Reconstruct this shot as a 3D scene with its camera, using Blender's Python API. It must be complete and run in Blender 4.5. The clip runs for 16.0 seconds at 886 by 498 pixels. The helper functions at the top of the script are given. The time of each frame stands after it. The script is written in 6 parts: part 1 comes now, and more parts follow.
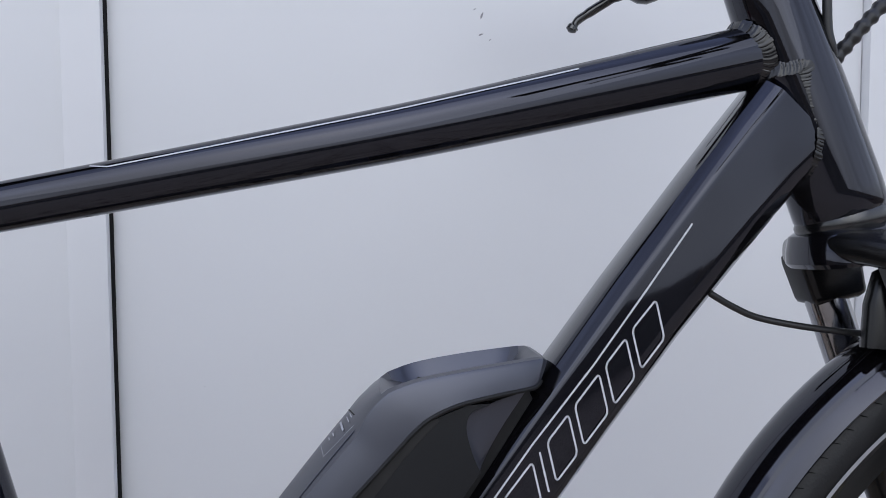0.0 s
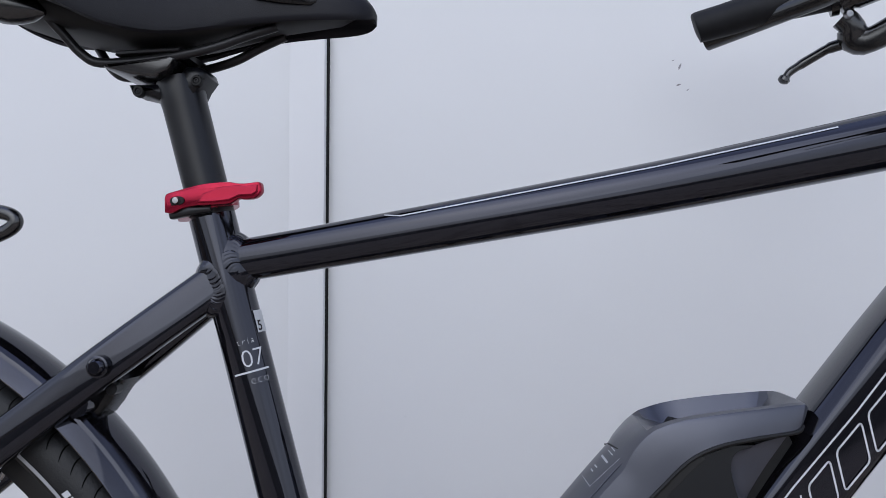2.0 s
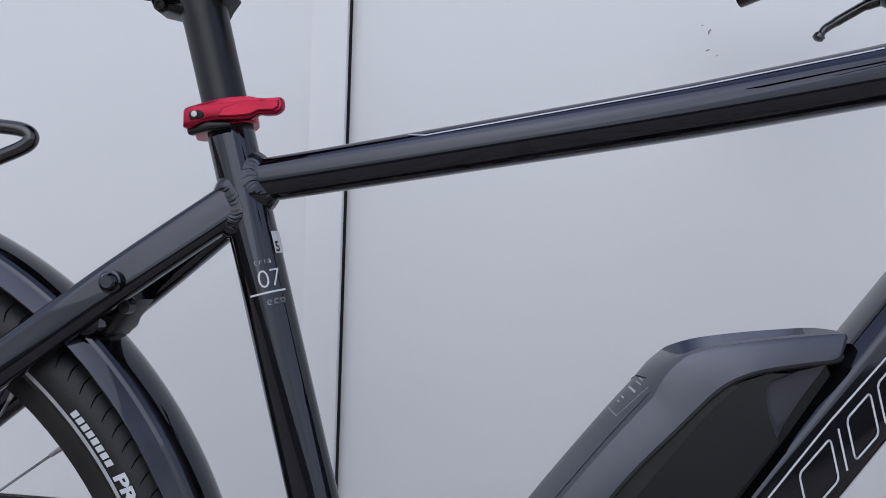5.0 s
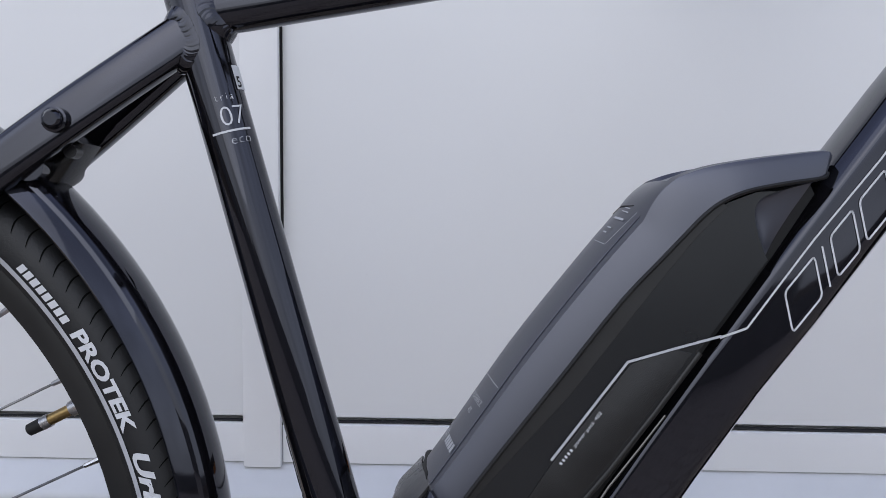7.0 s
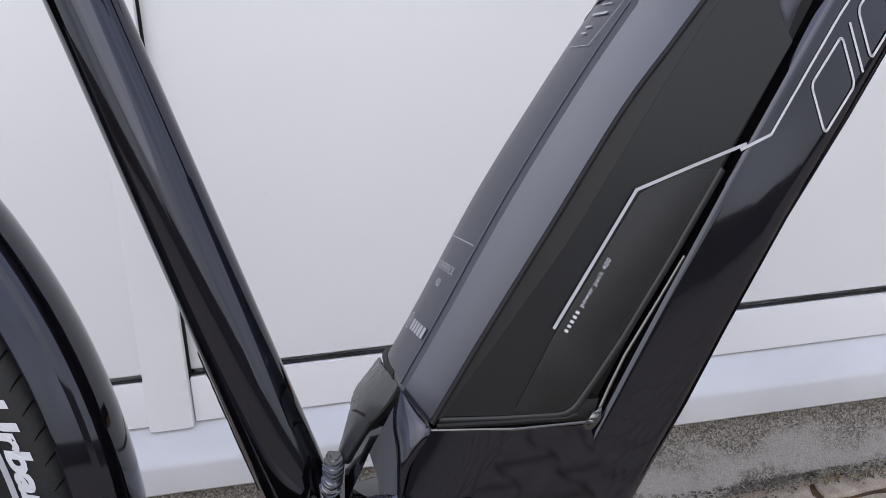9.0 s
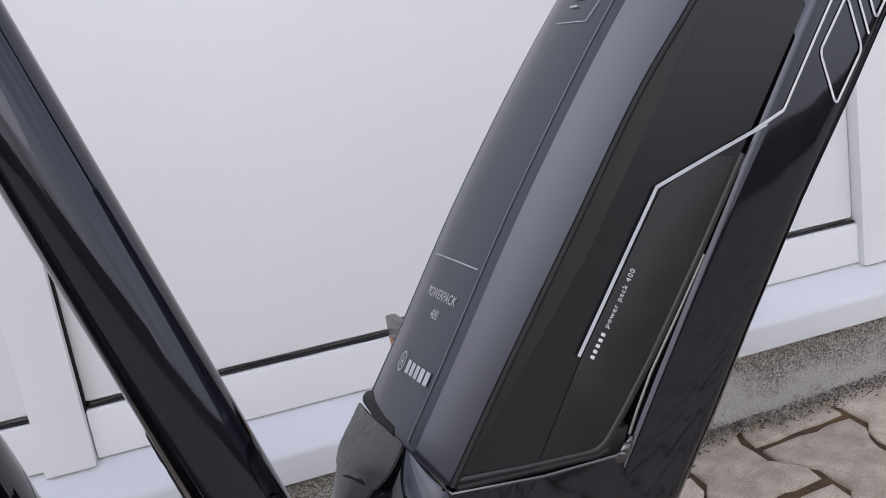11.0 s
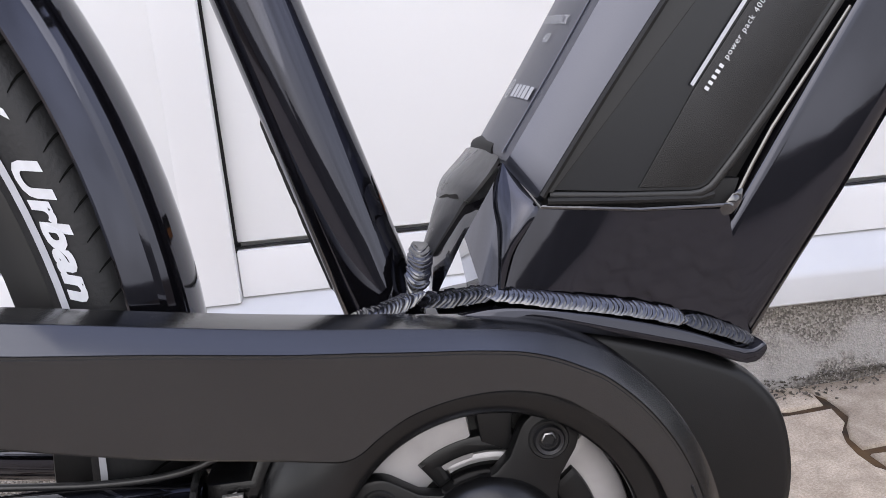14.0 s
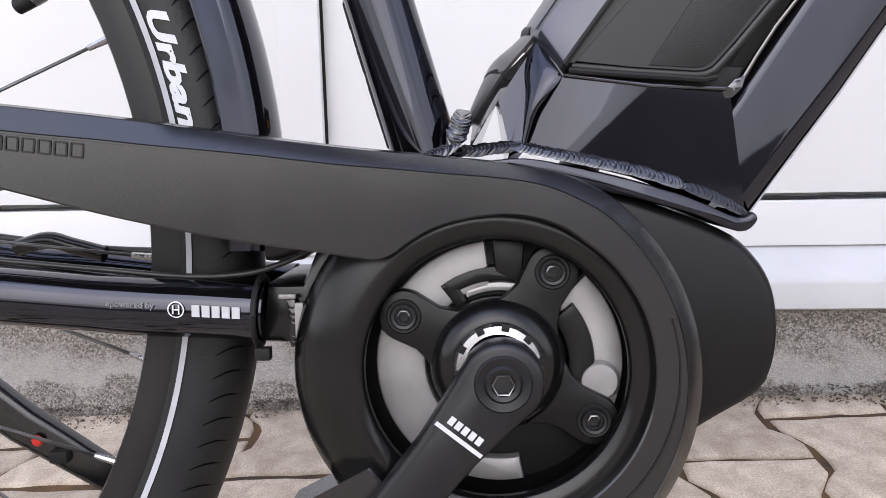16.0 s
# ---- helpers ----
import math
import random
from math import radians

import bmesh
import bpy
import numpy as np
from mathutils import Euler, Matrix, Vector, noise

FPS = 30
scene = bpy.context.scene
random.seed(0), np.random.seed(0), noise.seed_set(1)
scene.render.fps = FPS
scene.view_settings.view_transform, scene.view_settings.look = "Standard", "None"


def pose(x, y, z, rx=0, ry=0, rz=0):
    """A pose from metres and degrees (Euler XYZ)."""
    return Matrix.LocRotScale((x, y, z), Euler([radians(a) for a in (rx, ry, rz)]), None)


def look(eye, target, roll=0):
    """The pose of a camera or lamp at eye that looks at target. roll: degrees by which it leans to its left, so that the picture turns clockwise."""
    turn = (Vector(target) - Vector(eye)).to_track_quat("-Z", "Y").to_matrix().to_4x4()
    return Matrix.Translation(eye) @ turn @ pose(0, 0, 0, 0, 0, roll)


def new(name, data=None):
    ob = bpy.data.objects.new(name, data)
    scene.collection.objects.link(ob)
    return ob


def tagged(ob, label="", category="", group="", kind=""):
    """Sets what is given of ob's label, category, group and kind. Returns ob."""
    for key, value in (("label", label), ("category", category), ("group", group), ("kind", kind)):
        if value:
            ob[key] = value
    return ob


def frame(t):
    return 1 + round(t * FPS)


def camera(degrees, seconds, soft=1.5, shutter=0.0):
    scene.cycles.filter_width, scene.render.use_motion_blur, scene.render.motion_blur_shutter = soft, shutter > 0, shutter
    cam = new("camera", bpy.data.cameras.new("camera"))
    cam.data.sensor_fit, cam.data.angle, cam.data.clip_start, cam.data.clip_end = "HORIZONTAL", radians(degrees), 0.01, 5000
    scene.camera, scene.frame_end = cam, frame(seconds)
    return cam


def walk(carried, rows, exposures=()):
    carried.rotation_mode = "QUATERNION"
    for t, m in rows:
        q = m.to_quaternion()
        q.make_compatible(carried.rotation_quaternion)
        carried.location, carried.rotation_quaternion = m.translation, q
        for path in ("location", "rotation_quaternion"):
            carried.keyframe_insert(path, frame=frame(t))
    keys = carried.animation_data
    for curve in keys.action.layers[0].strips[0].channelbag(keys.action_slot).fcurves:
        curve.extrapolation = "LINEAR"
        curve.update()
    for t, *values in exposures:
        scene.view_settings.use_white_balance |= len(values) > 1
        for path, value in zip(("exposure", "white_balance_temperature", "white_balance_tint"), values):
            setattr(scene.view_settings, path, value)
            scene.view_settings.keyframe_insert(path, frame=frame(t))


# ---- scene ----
cam = camera(57.19, 16.0, soft=0.85)
PATH = [
    (0.0, pose(0.1823, -0.5131, 0.7772, 86.28, 0.28, -2.48)),
    (0.5, pose(0.1460, -0.5361, 0.7689, 85.98, 0.13, -0.91)),
    (1.0, pose(0.1238, -0.5463, 0.7680, 86.77, -0.01, 1.13)),
    (1.5, pose(0.1023, -0.5597, 0.7782, 87.96, -0.03, 4.62)),
    (2.0, pose(0.0903, -0.5650, 0.7839, 88.97, -0.56, 6.65)),
    (2.5, pose(0.0892, -0.5722, 0.7932, 90.54, -1.01, 7.53)),
    (3.0, pose(0.0911, -0.5713, 0.7964, 91.76, -1.62, 7.75)),
    (3.2, pose(0.0953, -0.5695, 0.7972, 91.97, -1.76, 8.01)),
    (5.3, pose(0.0777, -0.5405, 0.7077, 88.41, -2.00, 7.56)),
    (5.5, pose(0.0736, -0.5357, 0.6983, 87.71, -1.90, 7.20)),
    (6.0, pose(0.0624, -0.5274, 0.6777, 87.00, -1.62, 5.36)),
    (6.5, pose(0.0565, -0.5290, 0.6676, 86.17, -0.94, 3.15)),
    (7.0, pose(0.0374, -0.5268, 0.6545, 84.93, -0.60, 1.54)),
    (7.5, pose(0.0333, -0.5136, 0.6429, 84.19, 0.00, -0.28)),
    (8.0, pose(0.0369, -0.4800, 0.6054, 82.34, 2.12, -2.41)),
    (8.5, pose(0.0301, -0.4359, 0.5863, 82.58, 3.74, -4.52)),
    (8.7, pose(0.0194, -0.4214, 0.5787, 82.15, 4.33, -5.33)),
    (11.0, pose(-0.0351, -0.3252, 0.6017, 77.61, 8.90, -16.90)),
    (11.5, pose(-0.0386, -0.2942, 0.5908, 75.74, 8.67, -16.69)),
    (12.0, pose(-0.0412, -0.2862, 0.5663, 75.13, 8.00, -15.80)),
    (12.5, pose(-0.0308, -0.3074, 0.5551, 75.15, 7.81, -14.61)),
    (13.0, pose(-0.0333, -0.3262, 0.5396, 76.06, 7.18, -11.77)),
    (13.5, pose(-0.0320, -0.3397, 0.5170, 76.50, 6.28, -8.36)),
    (14.0, pose(-0.0283, -0.3496, 0.4968, 77.00, 5.22, -4.43)),
    (14.5, pose(-0.0290, -0.3658, 0.4747, 77.14, 4.10, -2.18)),
    (15.0, pose(-0.0236, -0.3926, 0.4631, 78.42, 2.52, -1.51)),
    (15.5, pose(-0.0146, -0.4122, 0.4444, 78.61, 1.92, 1.08)),
    (16.0, pose(-0.0018, -0.4289, 0.4215, 80.35, 1.30, 3.70)),
]
EXPOSURES = [(0.0, -0.94, 6460, 7), (1.5, -0.87, 6460, 7), (2.5, -1.00, 6460, 7), (3.0, -1.04, 6460, 7), (5.5, -1.02, 6490, 7), (6.0, -0.93, 6510, 7), (7.0, -0.87, 6590, 7), (7.5, -0.88, 6650, 8),
             (8.0, -0.70, 6730, 8), (8.5, -0.57, 6840, 8), (11.0, -0.55, 6980, 9), (12.5, -0.25, 7090, 9), (13.5, -0.18, 7120, 9), (14.0, -0.08, 7160, 10), (15.0, 0.02, 7190, 10), (16.0, 0.03, 7210, 10)]
walk(cam, PATH, EXPOSURES)

# ---- world and sun: overcast daylight ----
world = bpy.data.worlds.new("overcast_sky")
scene.world = world
world.use_nodes = True
wn = world.node_tree
sky = wn.nodes.new("ShaderNodeTexSky")
sky.sky_type = 'NISHITA'
sky.sun_disc = False
sky.sun_elevation = radians(37)
sky.sun_rotation = radians(188)
sky.dust_density = 4.0
sky.air_density = 1.0
# a closed cover of thin cloud before the sky: pale at the horizon, bluer overhead
up = wn.nodes.new("ShaderNodeTexCoord")
axis = wn.nodes.new("ShaderNodeSeparateXYZ")
wn.links.new(up.outputs["Generated"], axis.inputs[0])
cover = wn.nodes.new("ShaderNodeValToRGB")
cover.color_ramp.elements[0].position, cover.color_ramp.elements[0].color = 0.0, (0.85, 0.89, 1.0, 1)
cover.color_ramp.elements[1].position, cover.color_ramp.elements[1].color = 0.95, (0.47, 0.57, 1.0, 1)
mid = cover.color_ramp.elements.new(0.30)
mid.color = (0.72, 0.79, 1.0, 1)
wn.links.new(axis.outputs["Z"], cover.inputs["Fac"])
cloud = wn.nodes.new("ShaderNodeVectorMath")
cloud.operation = 'SCALE'
puffs = wn.nodes.new("ShaderNodeTexNoise")
puffs.inputs["Scale"].default_value, puffs.inputs["Detail"].default_value = 2.3, 5.0
wn.links.new(up.outputs["Generated"], puffs.inputs["Vector"])
depth = wn.nodes.new("ShaderNodeMapRange")
depth.inputs["From Min"].default_value, depth.inputs["From Max"].default_value = 0.34, 0.66
depth.inputs["To Min"].default_value, depth.inputs["To Max"].default_value = 14.0, 34.0
wn.links.new(puffs.outputs["Fac"], depth.inputs["Value"])
wn.links.new(depth.outputs["Result"], cloud.inputs["Scale"])
wn.links.new(cover.outputs["Color"], cloud.inputs[0])
veil = wn.nodes.new("ShaderNodeMix")
veil.data_type = 'RGBA'
veil.inputs["Factor"].default_value = 0.60
haze = wn.nodes.new("ShaderNodeHueSaturation")
haze.inputs["Saturation"].default_value = 0.25
wn.links.new(sky.outputs[0], haze.inputs["Color"])
wn.links.new(haze.outputs[0], veil.inputs["A"])
wn.links.new(cloud.outputs[0], veil.inputs["B"])
wn.links.new(veil.outputs["Result"], wn.nodes["Background"].inputs[0])
wn.nodes["Background"].inputs[1].default_value = 0.13
sun = new("sun", bpy.data.lights.new("sun", 'SUN'))
sun.data.energy = 1.35
sun.data.angle = radians(60)
sun.data.color = (0.95, 0.96, 1.0)
sun.matrix_world = look((-0.9, -6.0, 4.9), (0, 0, 0.3))


# ---- materials ----
def material(name, col, rough=0.5, metal=0.0, col2=None, scale=20.0, bump=0.0, bump_scale=200.0, coat=0.0,
             rough_var=0.0, spec=0.5, distort=0.3):
    """A node material with colour variation, roughness variation and fine relief."""
    m = bpy.data.materials.new(name)
    m.use_nodes = True
    nt = m.node_tree
    b = nt.nodes["Principled BSDF"]
    b.inputs["Roughness"].default_value = rough
    b.inputs["Metallic"].default_value = metal
    b.inputs["Specular IOR Level"].default_value = spec
    b.inputs["Coat Weight"].default_value = coat
    b.inputs["Coat Roughness"].default_value = 0.03
    b.inputs["Base Color"].default_value = (*col, 1)
    co = nt.nodes.new("ShaderNodeTexCoord")
    if col2 or rough_var:
        n = nt.nodes.new("ShaderNodeTexNoise")
        n.inputs["Scale"].default_value = scale
        n.inputs["Detail"].default_value = 6
        n.inputs["Distortion"].default_value = distort
        nt.links.new(co.outputs["Object"], n.inputs["Vector"])
        if col2:
            r = nt.nodes.new("ShaderNodeValToRGB")
            r.color_ramp.elements[0].position, r.color_ramp.elements[1].position = 0.35, 0.65
            r.color_ramp.elements[0].color = (*col, 1)
            r.color_ramp.elements[1].color = (*col2, 1)
            nt.links.new(n.outputs["Fac"], r.inputs["Fac"])
            nt.links.new(r.outputs["Color"], b.inputs["Base Color"])
        if rough_var:
            mr = nt.nodes.new("ShaderNodeMapRange")
            mr.inputs["From Min"].default_value, mr.inputs["From Max"].default_value = 0.3, 0.7
            mr.inputs["To Min"].default_value, mr.inputs["To Max"].default_value = rough - rough_var, rough + rough_var
            nt.links.new(n.outputs["Fac"], mr.inputs["Value"])
            nt.links.new(mr.outputs["Result"], b.inputs["Roughness"])
    if bump:
        n2 = nt.nodes.new("ShaderNodeTexNoise")
        n2.inputs["Scale"].default_value = bump_scale
        n2.inputs["Detail"].default_value = 4
        nt.links.new(co.outputs["Object"], n2.inputs["Vector"])
        bp = nt.nodes.new("ShaderNodeBump")
        bp.inputs["Strength"].default_value = bump
        bp.inputs["Distance"].default_value = 0.001
        nt.links.new(n2.outputs["Fac"], bp.inputs["Height"])
        nt.links.new(bp.outputs["Normal"], b.inputs["Normal"])
    return m


PAINT = material("gloss_black_paint", (0.0022, 0.0022, 0.0028), 0.050, col2=(0.0032, 0.0030, 0.0038), scale=8, rough_var=0.012, spec=0.66, coat=0.08, bump=0.05, bump_scale=34)
PAINT.node_tree.nodes["Principled BSDF"].inputs["Specular Tint"].default_value = (0.80, 0.83, 1.0, 1)     # blue-violet cast of the highlights, put into the specular tint
# for weld beads, and for thin tubes that stand in for edge highlights
WELD = material("gloss_bead_and_edge_glint", (0.008, 0.008, 0.010), 0.13, bump=0.10, bump_scale=300, spec=1.0, coat=0.7)
DULLWELD = material("black_painted_bead", (0.0045, 0.0045, 0.0055), 0.16, bump=0.12, bump_scale=300, spec=0.6, coat=0.1)
SATIN = material("satin_black_plastic", (0.0032, 0.0034, 0.0040), 0.22, col2=(0.0044, 0.0046, 0.0052), scale=14, bump=0.03, bump_scale=2600, rough_var=0.03, spec=0.88)
MATTE = material("fine_grained_black_plastic", (0.0034, 0.0035, 0.0038), 0.36, col2=(0.0046, 0.0047, 0.0050), scale=18, bump=0.10, bump_scale=1800, rough_var=0.06, spec=0.28)
FLAP = material("dark_grey_flexible_plastic", (0.030, 0.030, 0.032), 0.30, col2=(0.040, 0.040, 0.042), scale=35, bump=0.25, bump_scale=160, rough_var=0.08, spec=0.6)
POST = material("satin_black_coating", (0.0034, 0.0038, 0.0056), 0.30, col2=(0.0046, 0.0051, 0.0070), scale=22, bump=0.05, bump_scale=1500, rough_var=0.04, spec=0.34)
SHELL = material("gloss_black_plastic", (0.0034, 0.0034, 0.0037), 0.22, col2=(0.0046, 0.0046, 0.0049), scale=25, bump=0.04, bump_scale=700, rough_var=0.05, spec=0.40)
COVER = material("battery_cover_plastic", (0.0195, 0.0215, 0.029), 0.31, col2=(0.0235, 0.0255, 0.033), scale=10, bump=0.03, bump_scale=1200, rough_var=0.04, spec=1.0)
COVER.node_tree.nodes["Principled BSDF"].inputs["Specular Tint"].default_value = (0.84, 0.86, 1.0, 1)
PANEL = material("battery_side_plastic", (0.0060, 0.0069, 0.0084), 0.30, col2=(0.0076, 0.0086, 0.0102), scale=7, rough_var=0.05, spec=0.42, bump=0.03, bump_scale=1500)
RIMPLASTIC = material("dark_rim_plastic", (0.0055, 0.0058, 0.0062), 0.42, col2=(0.0070, 0.0073, 0.0078), scale=40, bump=0.04, bump_scale=1500, rough_var=0.05)
GRAIN = material("grained_side_plastic", (0.0085, 0.0087, 0.0090), 0.42, col2=(0.0120, 0.0121, 0.0122), scale=60, bump=0.30, bump_scale=2200, rough_var=0.08, spec=0.34)
RUBBER = material("tyre_rubber", (0.0085, 0.0088, 0.0098), 0.50, col2=(0.0120, 0.0124, 0.0134), scale=40, bump=0.25, bump_scale=450, rough_var=0.06, spec=0.34)
SIPE = material("sipe_shadow_rubber", (0.0022, 0.0022, 0.0022), 0.9, col2=(0.003, 0.003, 0.003), scale=60, spec=0.1)
RIM = material("black_anodised_rim", (0.0065, 0.0065, 0.0068), 0.42, col2=(0.009, 0.009, 0.0092), scale=20, rough_var=0.05, spec=0.4)
GREYRUB = material("dark_grey_grip_rubber", (0.0075, 0.0077, 0.0092), 0.55, col2=(0.0105, 0.0107, 0.0125), scale=60, bump=0.25, bump_scale=900, spec=0.22)
SADDLE = material("saddle_vinyl", (0.0038, 0.0041, 0.0070), 0.48, col2=(0.0054, 0.0057, 0.0090), scale=30, bump=0.20, bump_scale=1400, rough_var=0.05, spec=0.24)
ANOD = material("black_anodised_aluminium", (0.020, 0.020, 0.022), 0.36, metal=0.6, col2=(0.026, 0.026, 0.028), scale=30, rough_var=0.06)
CAST = material("grey_cast_aluminium", (0.27, 0.265, 0.265), 0.50, metal=0.6, col2=(0.38, 0.37, 0.37), scale=32, bump=0.10, bump_scale=2600, rough_var=0.10)
CHROME = material("bright_steel", (0.42, 0.42, 0.43), 0.30, metal=1.0, col2=(0.30, 0.30, 0.31), scale=120, bump=0.1, rough_var=0.1)
STEEL = material("dark_steel", (0.16, 0.16, 0.16), 0.30, metal=1.0, col2=(0.22, 0.22, 0.22), scale=90)
STANCHION = material("dark_chrome_stanchion", (0.30, 0.30, 0.31), 0.12, metal=1.0, col2=(0.36, 0.36, 0.37), scale=40)
BRASS = material("brass", (0.36, 0.25, 0.10), 0.32, metal=1.0, col2=(0.26, 0.18, 0.08), scale=150)
RED = material("red_anodised_aluminium", (0.27, 0.008, 0.030), 0.20, metal=0.75, col2=(0.33, 0.012, 0.038), scale=60, bump=0.05, rough_var=0.06)
PRINT = material("white_print", (0.55, 0.56, 0.58), 0.45, col2=(0.50, 0.51, 0.53), scale=200)
LIGHTPRINT = material("pale_grey_print", (0.42, 0.43, 0.45), 0.45, col2=(0.38, 0.39, 0.41), scale=200)
GREYPRINT = material("grey_print", (0.46, 0.47, 0.48), 0.45, col2=(0.42, 0.43, 0.44), scale=200)
REFLECT = material("reflective_white_band", (0.42, 0.43, 0.46), 0.40, col2=(0.37, 0.38, 0.41), scale=80)
CABLE = material("black_cable_sheath", (0.014, 0.014, 0.015), 0.35, col2=(0.018, 0.018, 0.018), scale=50)
DIMPRINT = material("faded_grey_print", (0.16, 0.16, 0.17), 0.45, col2=(0.13, 0.13, 0.14), scale=200)
YELLOW = material("yellow_reflector", (0.65, 0.60, 0.05), 0.3, col2=(0.55, 0.50, 0.04), scale=80)
ORANGE = material("amber_plastic", (0.50, 0.17, 0.03), 0.4, col2=(0.42, 0.14, 0.03), scale=80)
REDDOT = material("red_plastic", (0.55, 0.02, 0.015), 0.35, col2=(0.48, 0.02, 0.015), scale=80)


def wall_material():
    m = material("white_coated_panel", (0.715, 0.72, 0.725), 0.42, col2=(0.745, 0.75, 0.755), scale=1.3, bump=0.05, bump_scale=60, rough_var=0.05)
    nt = m.node_tree
    b = nt.nodes["Principled BSDF"]
    # small dark specks of dirt
    co = nt.nodes.new("ShaderNodeTexCoord")
    v = nt.nodes.new("ShaderNodeTexNoise")
    v.inputs["Scale"].default_value = 38
    v.inputs["Detail"].default_value = 2
    nt.links.new(co.outputs["Object"], v.inputs["Vector"])
    ramp = nt.nodes.new("ShaderNodeValToRGB")
    ramp.color_ramp.elements[0].position, ramp.color_ramp.elements[1].position = 0.80, 0.83
    nt.links.new(v.outputs["Fac"], ramp.inputs["Fac"])
    old = b.inputs["Base Color"].links[0].from_socket
    mix = nt.nodes.new("ShaderNodeMix")
    mix.data_type = 'RGBA'
    nt.links.new(ramp.outputs["Color"], mix.inputs["Factor"])
    nt.links.new(old, mix.inputs["A"])
    mix.inputs["B"].default_value = (0.52, 0.52, 0.52, 1)
    nt.links.new(mix.outputs["Result"], b.inputs["Base Color"])
    return m


WALL = wall_material()
# sill greyer than the wall: its colour offsets strong skylight on the slope
SILL = material("toned_down_white_sill", (0.54, 0.545, 0.55), 0.45, col2=(0.60, 0.605, 0.61), scale=5, bump=0.05, bump_scale=80, rough_var=0.05)
TRIM = material("white_coated_profile", (0.73, 0.735, 0.74), 0.38, col2=(0.76, 0.76, 0.765), scale=3, bump=0.04, bump_scale=80, rough_var=0.05)
UNSEENWALL = material("unseen_wall_grey", (0.200, 0.190, 0.178), 0.9, col2=(0.270, 0.257, 0.240), scale=1.5, bump=0.5, bump_scale=60)
SCUFF = material("grey_scuff", (0.20, 0.20, 0.21), 0.7, col2=(0.30, 0.30, 0.31), scale=200)
# black of real rubber, and of solids that stand in for shaded gaps
GASKET_GAP = material("black_rubber_and_gap_shade", (0.005, 0.005, 0.0055), 0.6, col2=(0.010, 0.010, 0.010), scale=40, spec=0.3)


def plinth_material():
    """Exposed aggregate concrete with a limewash-like stain and grit at its foot."""
    m = bpy.data.materials.new("aggregate_concrete")
    m.use_nodes = True
    nt = m.node_tree
    b = nt.nodes["Principled BSDF"]
    b.inputs["Roughness"].default_value = 0.9
    N, Lk = nt.nodes.new, nt.links.new
    co = N("ShaderNodeTexCoord")
    vor = N("ShaderNodeTexVoronoi")
    vor.inputs["Scale"].default_value = 460
    Lk(co.outputs["Object"], vor.inputs["Vector"])
    grain = N("ShaderNodeValToRGB")
    grain.color_ramp.elements[0].color = (0.085, 0.077, 0.068, 1)
    grain.color_ramp.elements[1].color = (0.36, 0.335, 0.305, 1)
    e = grain.color_ramp.elements.new(0.45)
    e.color = (0.19, 0.175, 0.155, 1)
    sep = N("ShaderNodeSeparateColor")
    Lk(vor.outputs["Color"], sep.inputs["Color"])
    Lk(sep.outputs["Red"], grain.inputs["Fac"])
    # pale stain, uneven along the length
    noi = N("ShaderNodeTexNoise")
    noi.inputs["Scale"].default_value = 13
    noi.inputs["Detail"].default_value = 8
    noi.inputs["Roughness"].default_value = 0.7
    Lk(co.outputs["Object"], noi.inputs["Vector"])
    xyz = N("ShaderNodeSeparateXYZ")
    Lk(co.outputs["Object"], xyz.inputs["Vector"])
    add = N("ShaderNodeMath")
    add.operation = 'MULTIPLY_ADD'
    Lk(noi.outputs["Fac"], add.inputs[0])
    add.inputs[1].default_value = 0.16
    Lk(xyz.outputs["Z"], add.inputs[2])
    ramp = N("ShaderNodeValToRGB")
    cr = ramp.color_ramp
    cr.elements[0].position, cr.elements[0].color = 0.155, (0, 0, 0, 1)
    cr.elements[1].position, cr.elements[1].color = 0.222, (0, 0, 0, 1)
    for pos, val in ((0.168, 0.75), (0.190, 0.70)):
        k = cr.elements.new(pos)
        k.color = (val, val, val, 1)
    Lk(add.outputs[0], ramp.inputs["Fac"])
    mix = N("ShaderNodeMix")
    mix.data_type = 'RGBA'
    Lk(ramp.outputs["Color"], mix.inputs["Factor"])
    Lk(grain.outputs["Color"], mix.inputs["A"])
    mix.inputs["B"].default_value = (0.40, 0.385, 0.365, 1)
    Lk(mix.outputs["Result"], b.inputs["Base Color"])
    bp = N("ShaderNodeBump")
    bp.inputs["Strength"].default_value = 0.7
    bp.inputs["Distance"].default_value = 0.002
    Lk(vor.outputs["Distance"], bp.inputs["Height"])
    Lk(bp.outputs["Normal"], b.inputs["Normal"])
    return m


PLINTH = plinth_material()


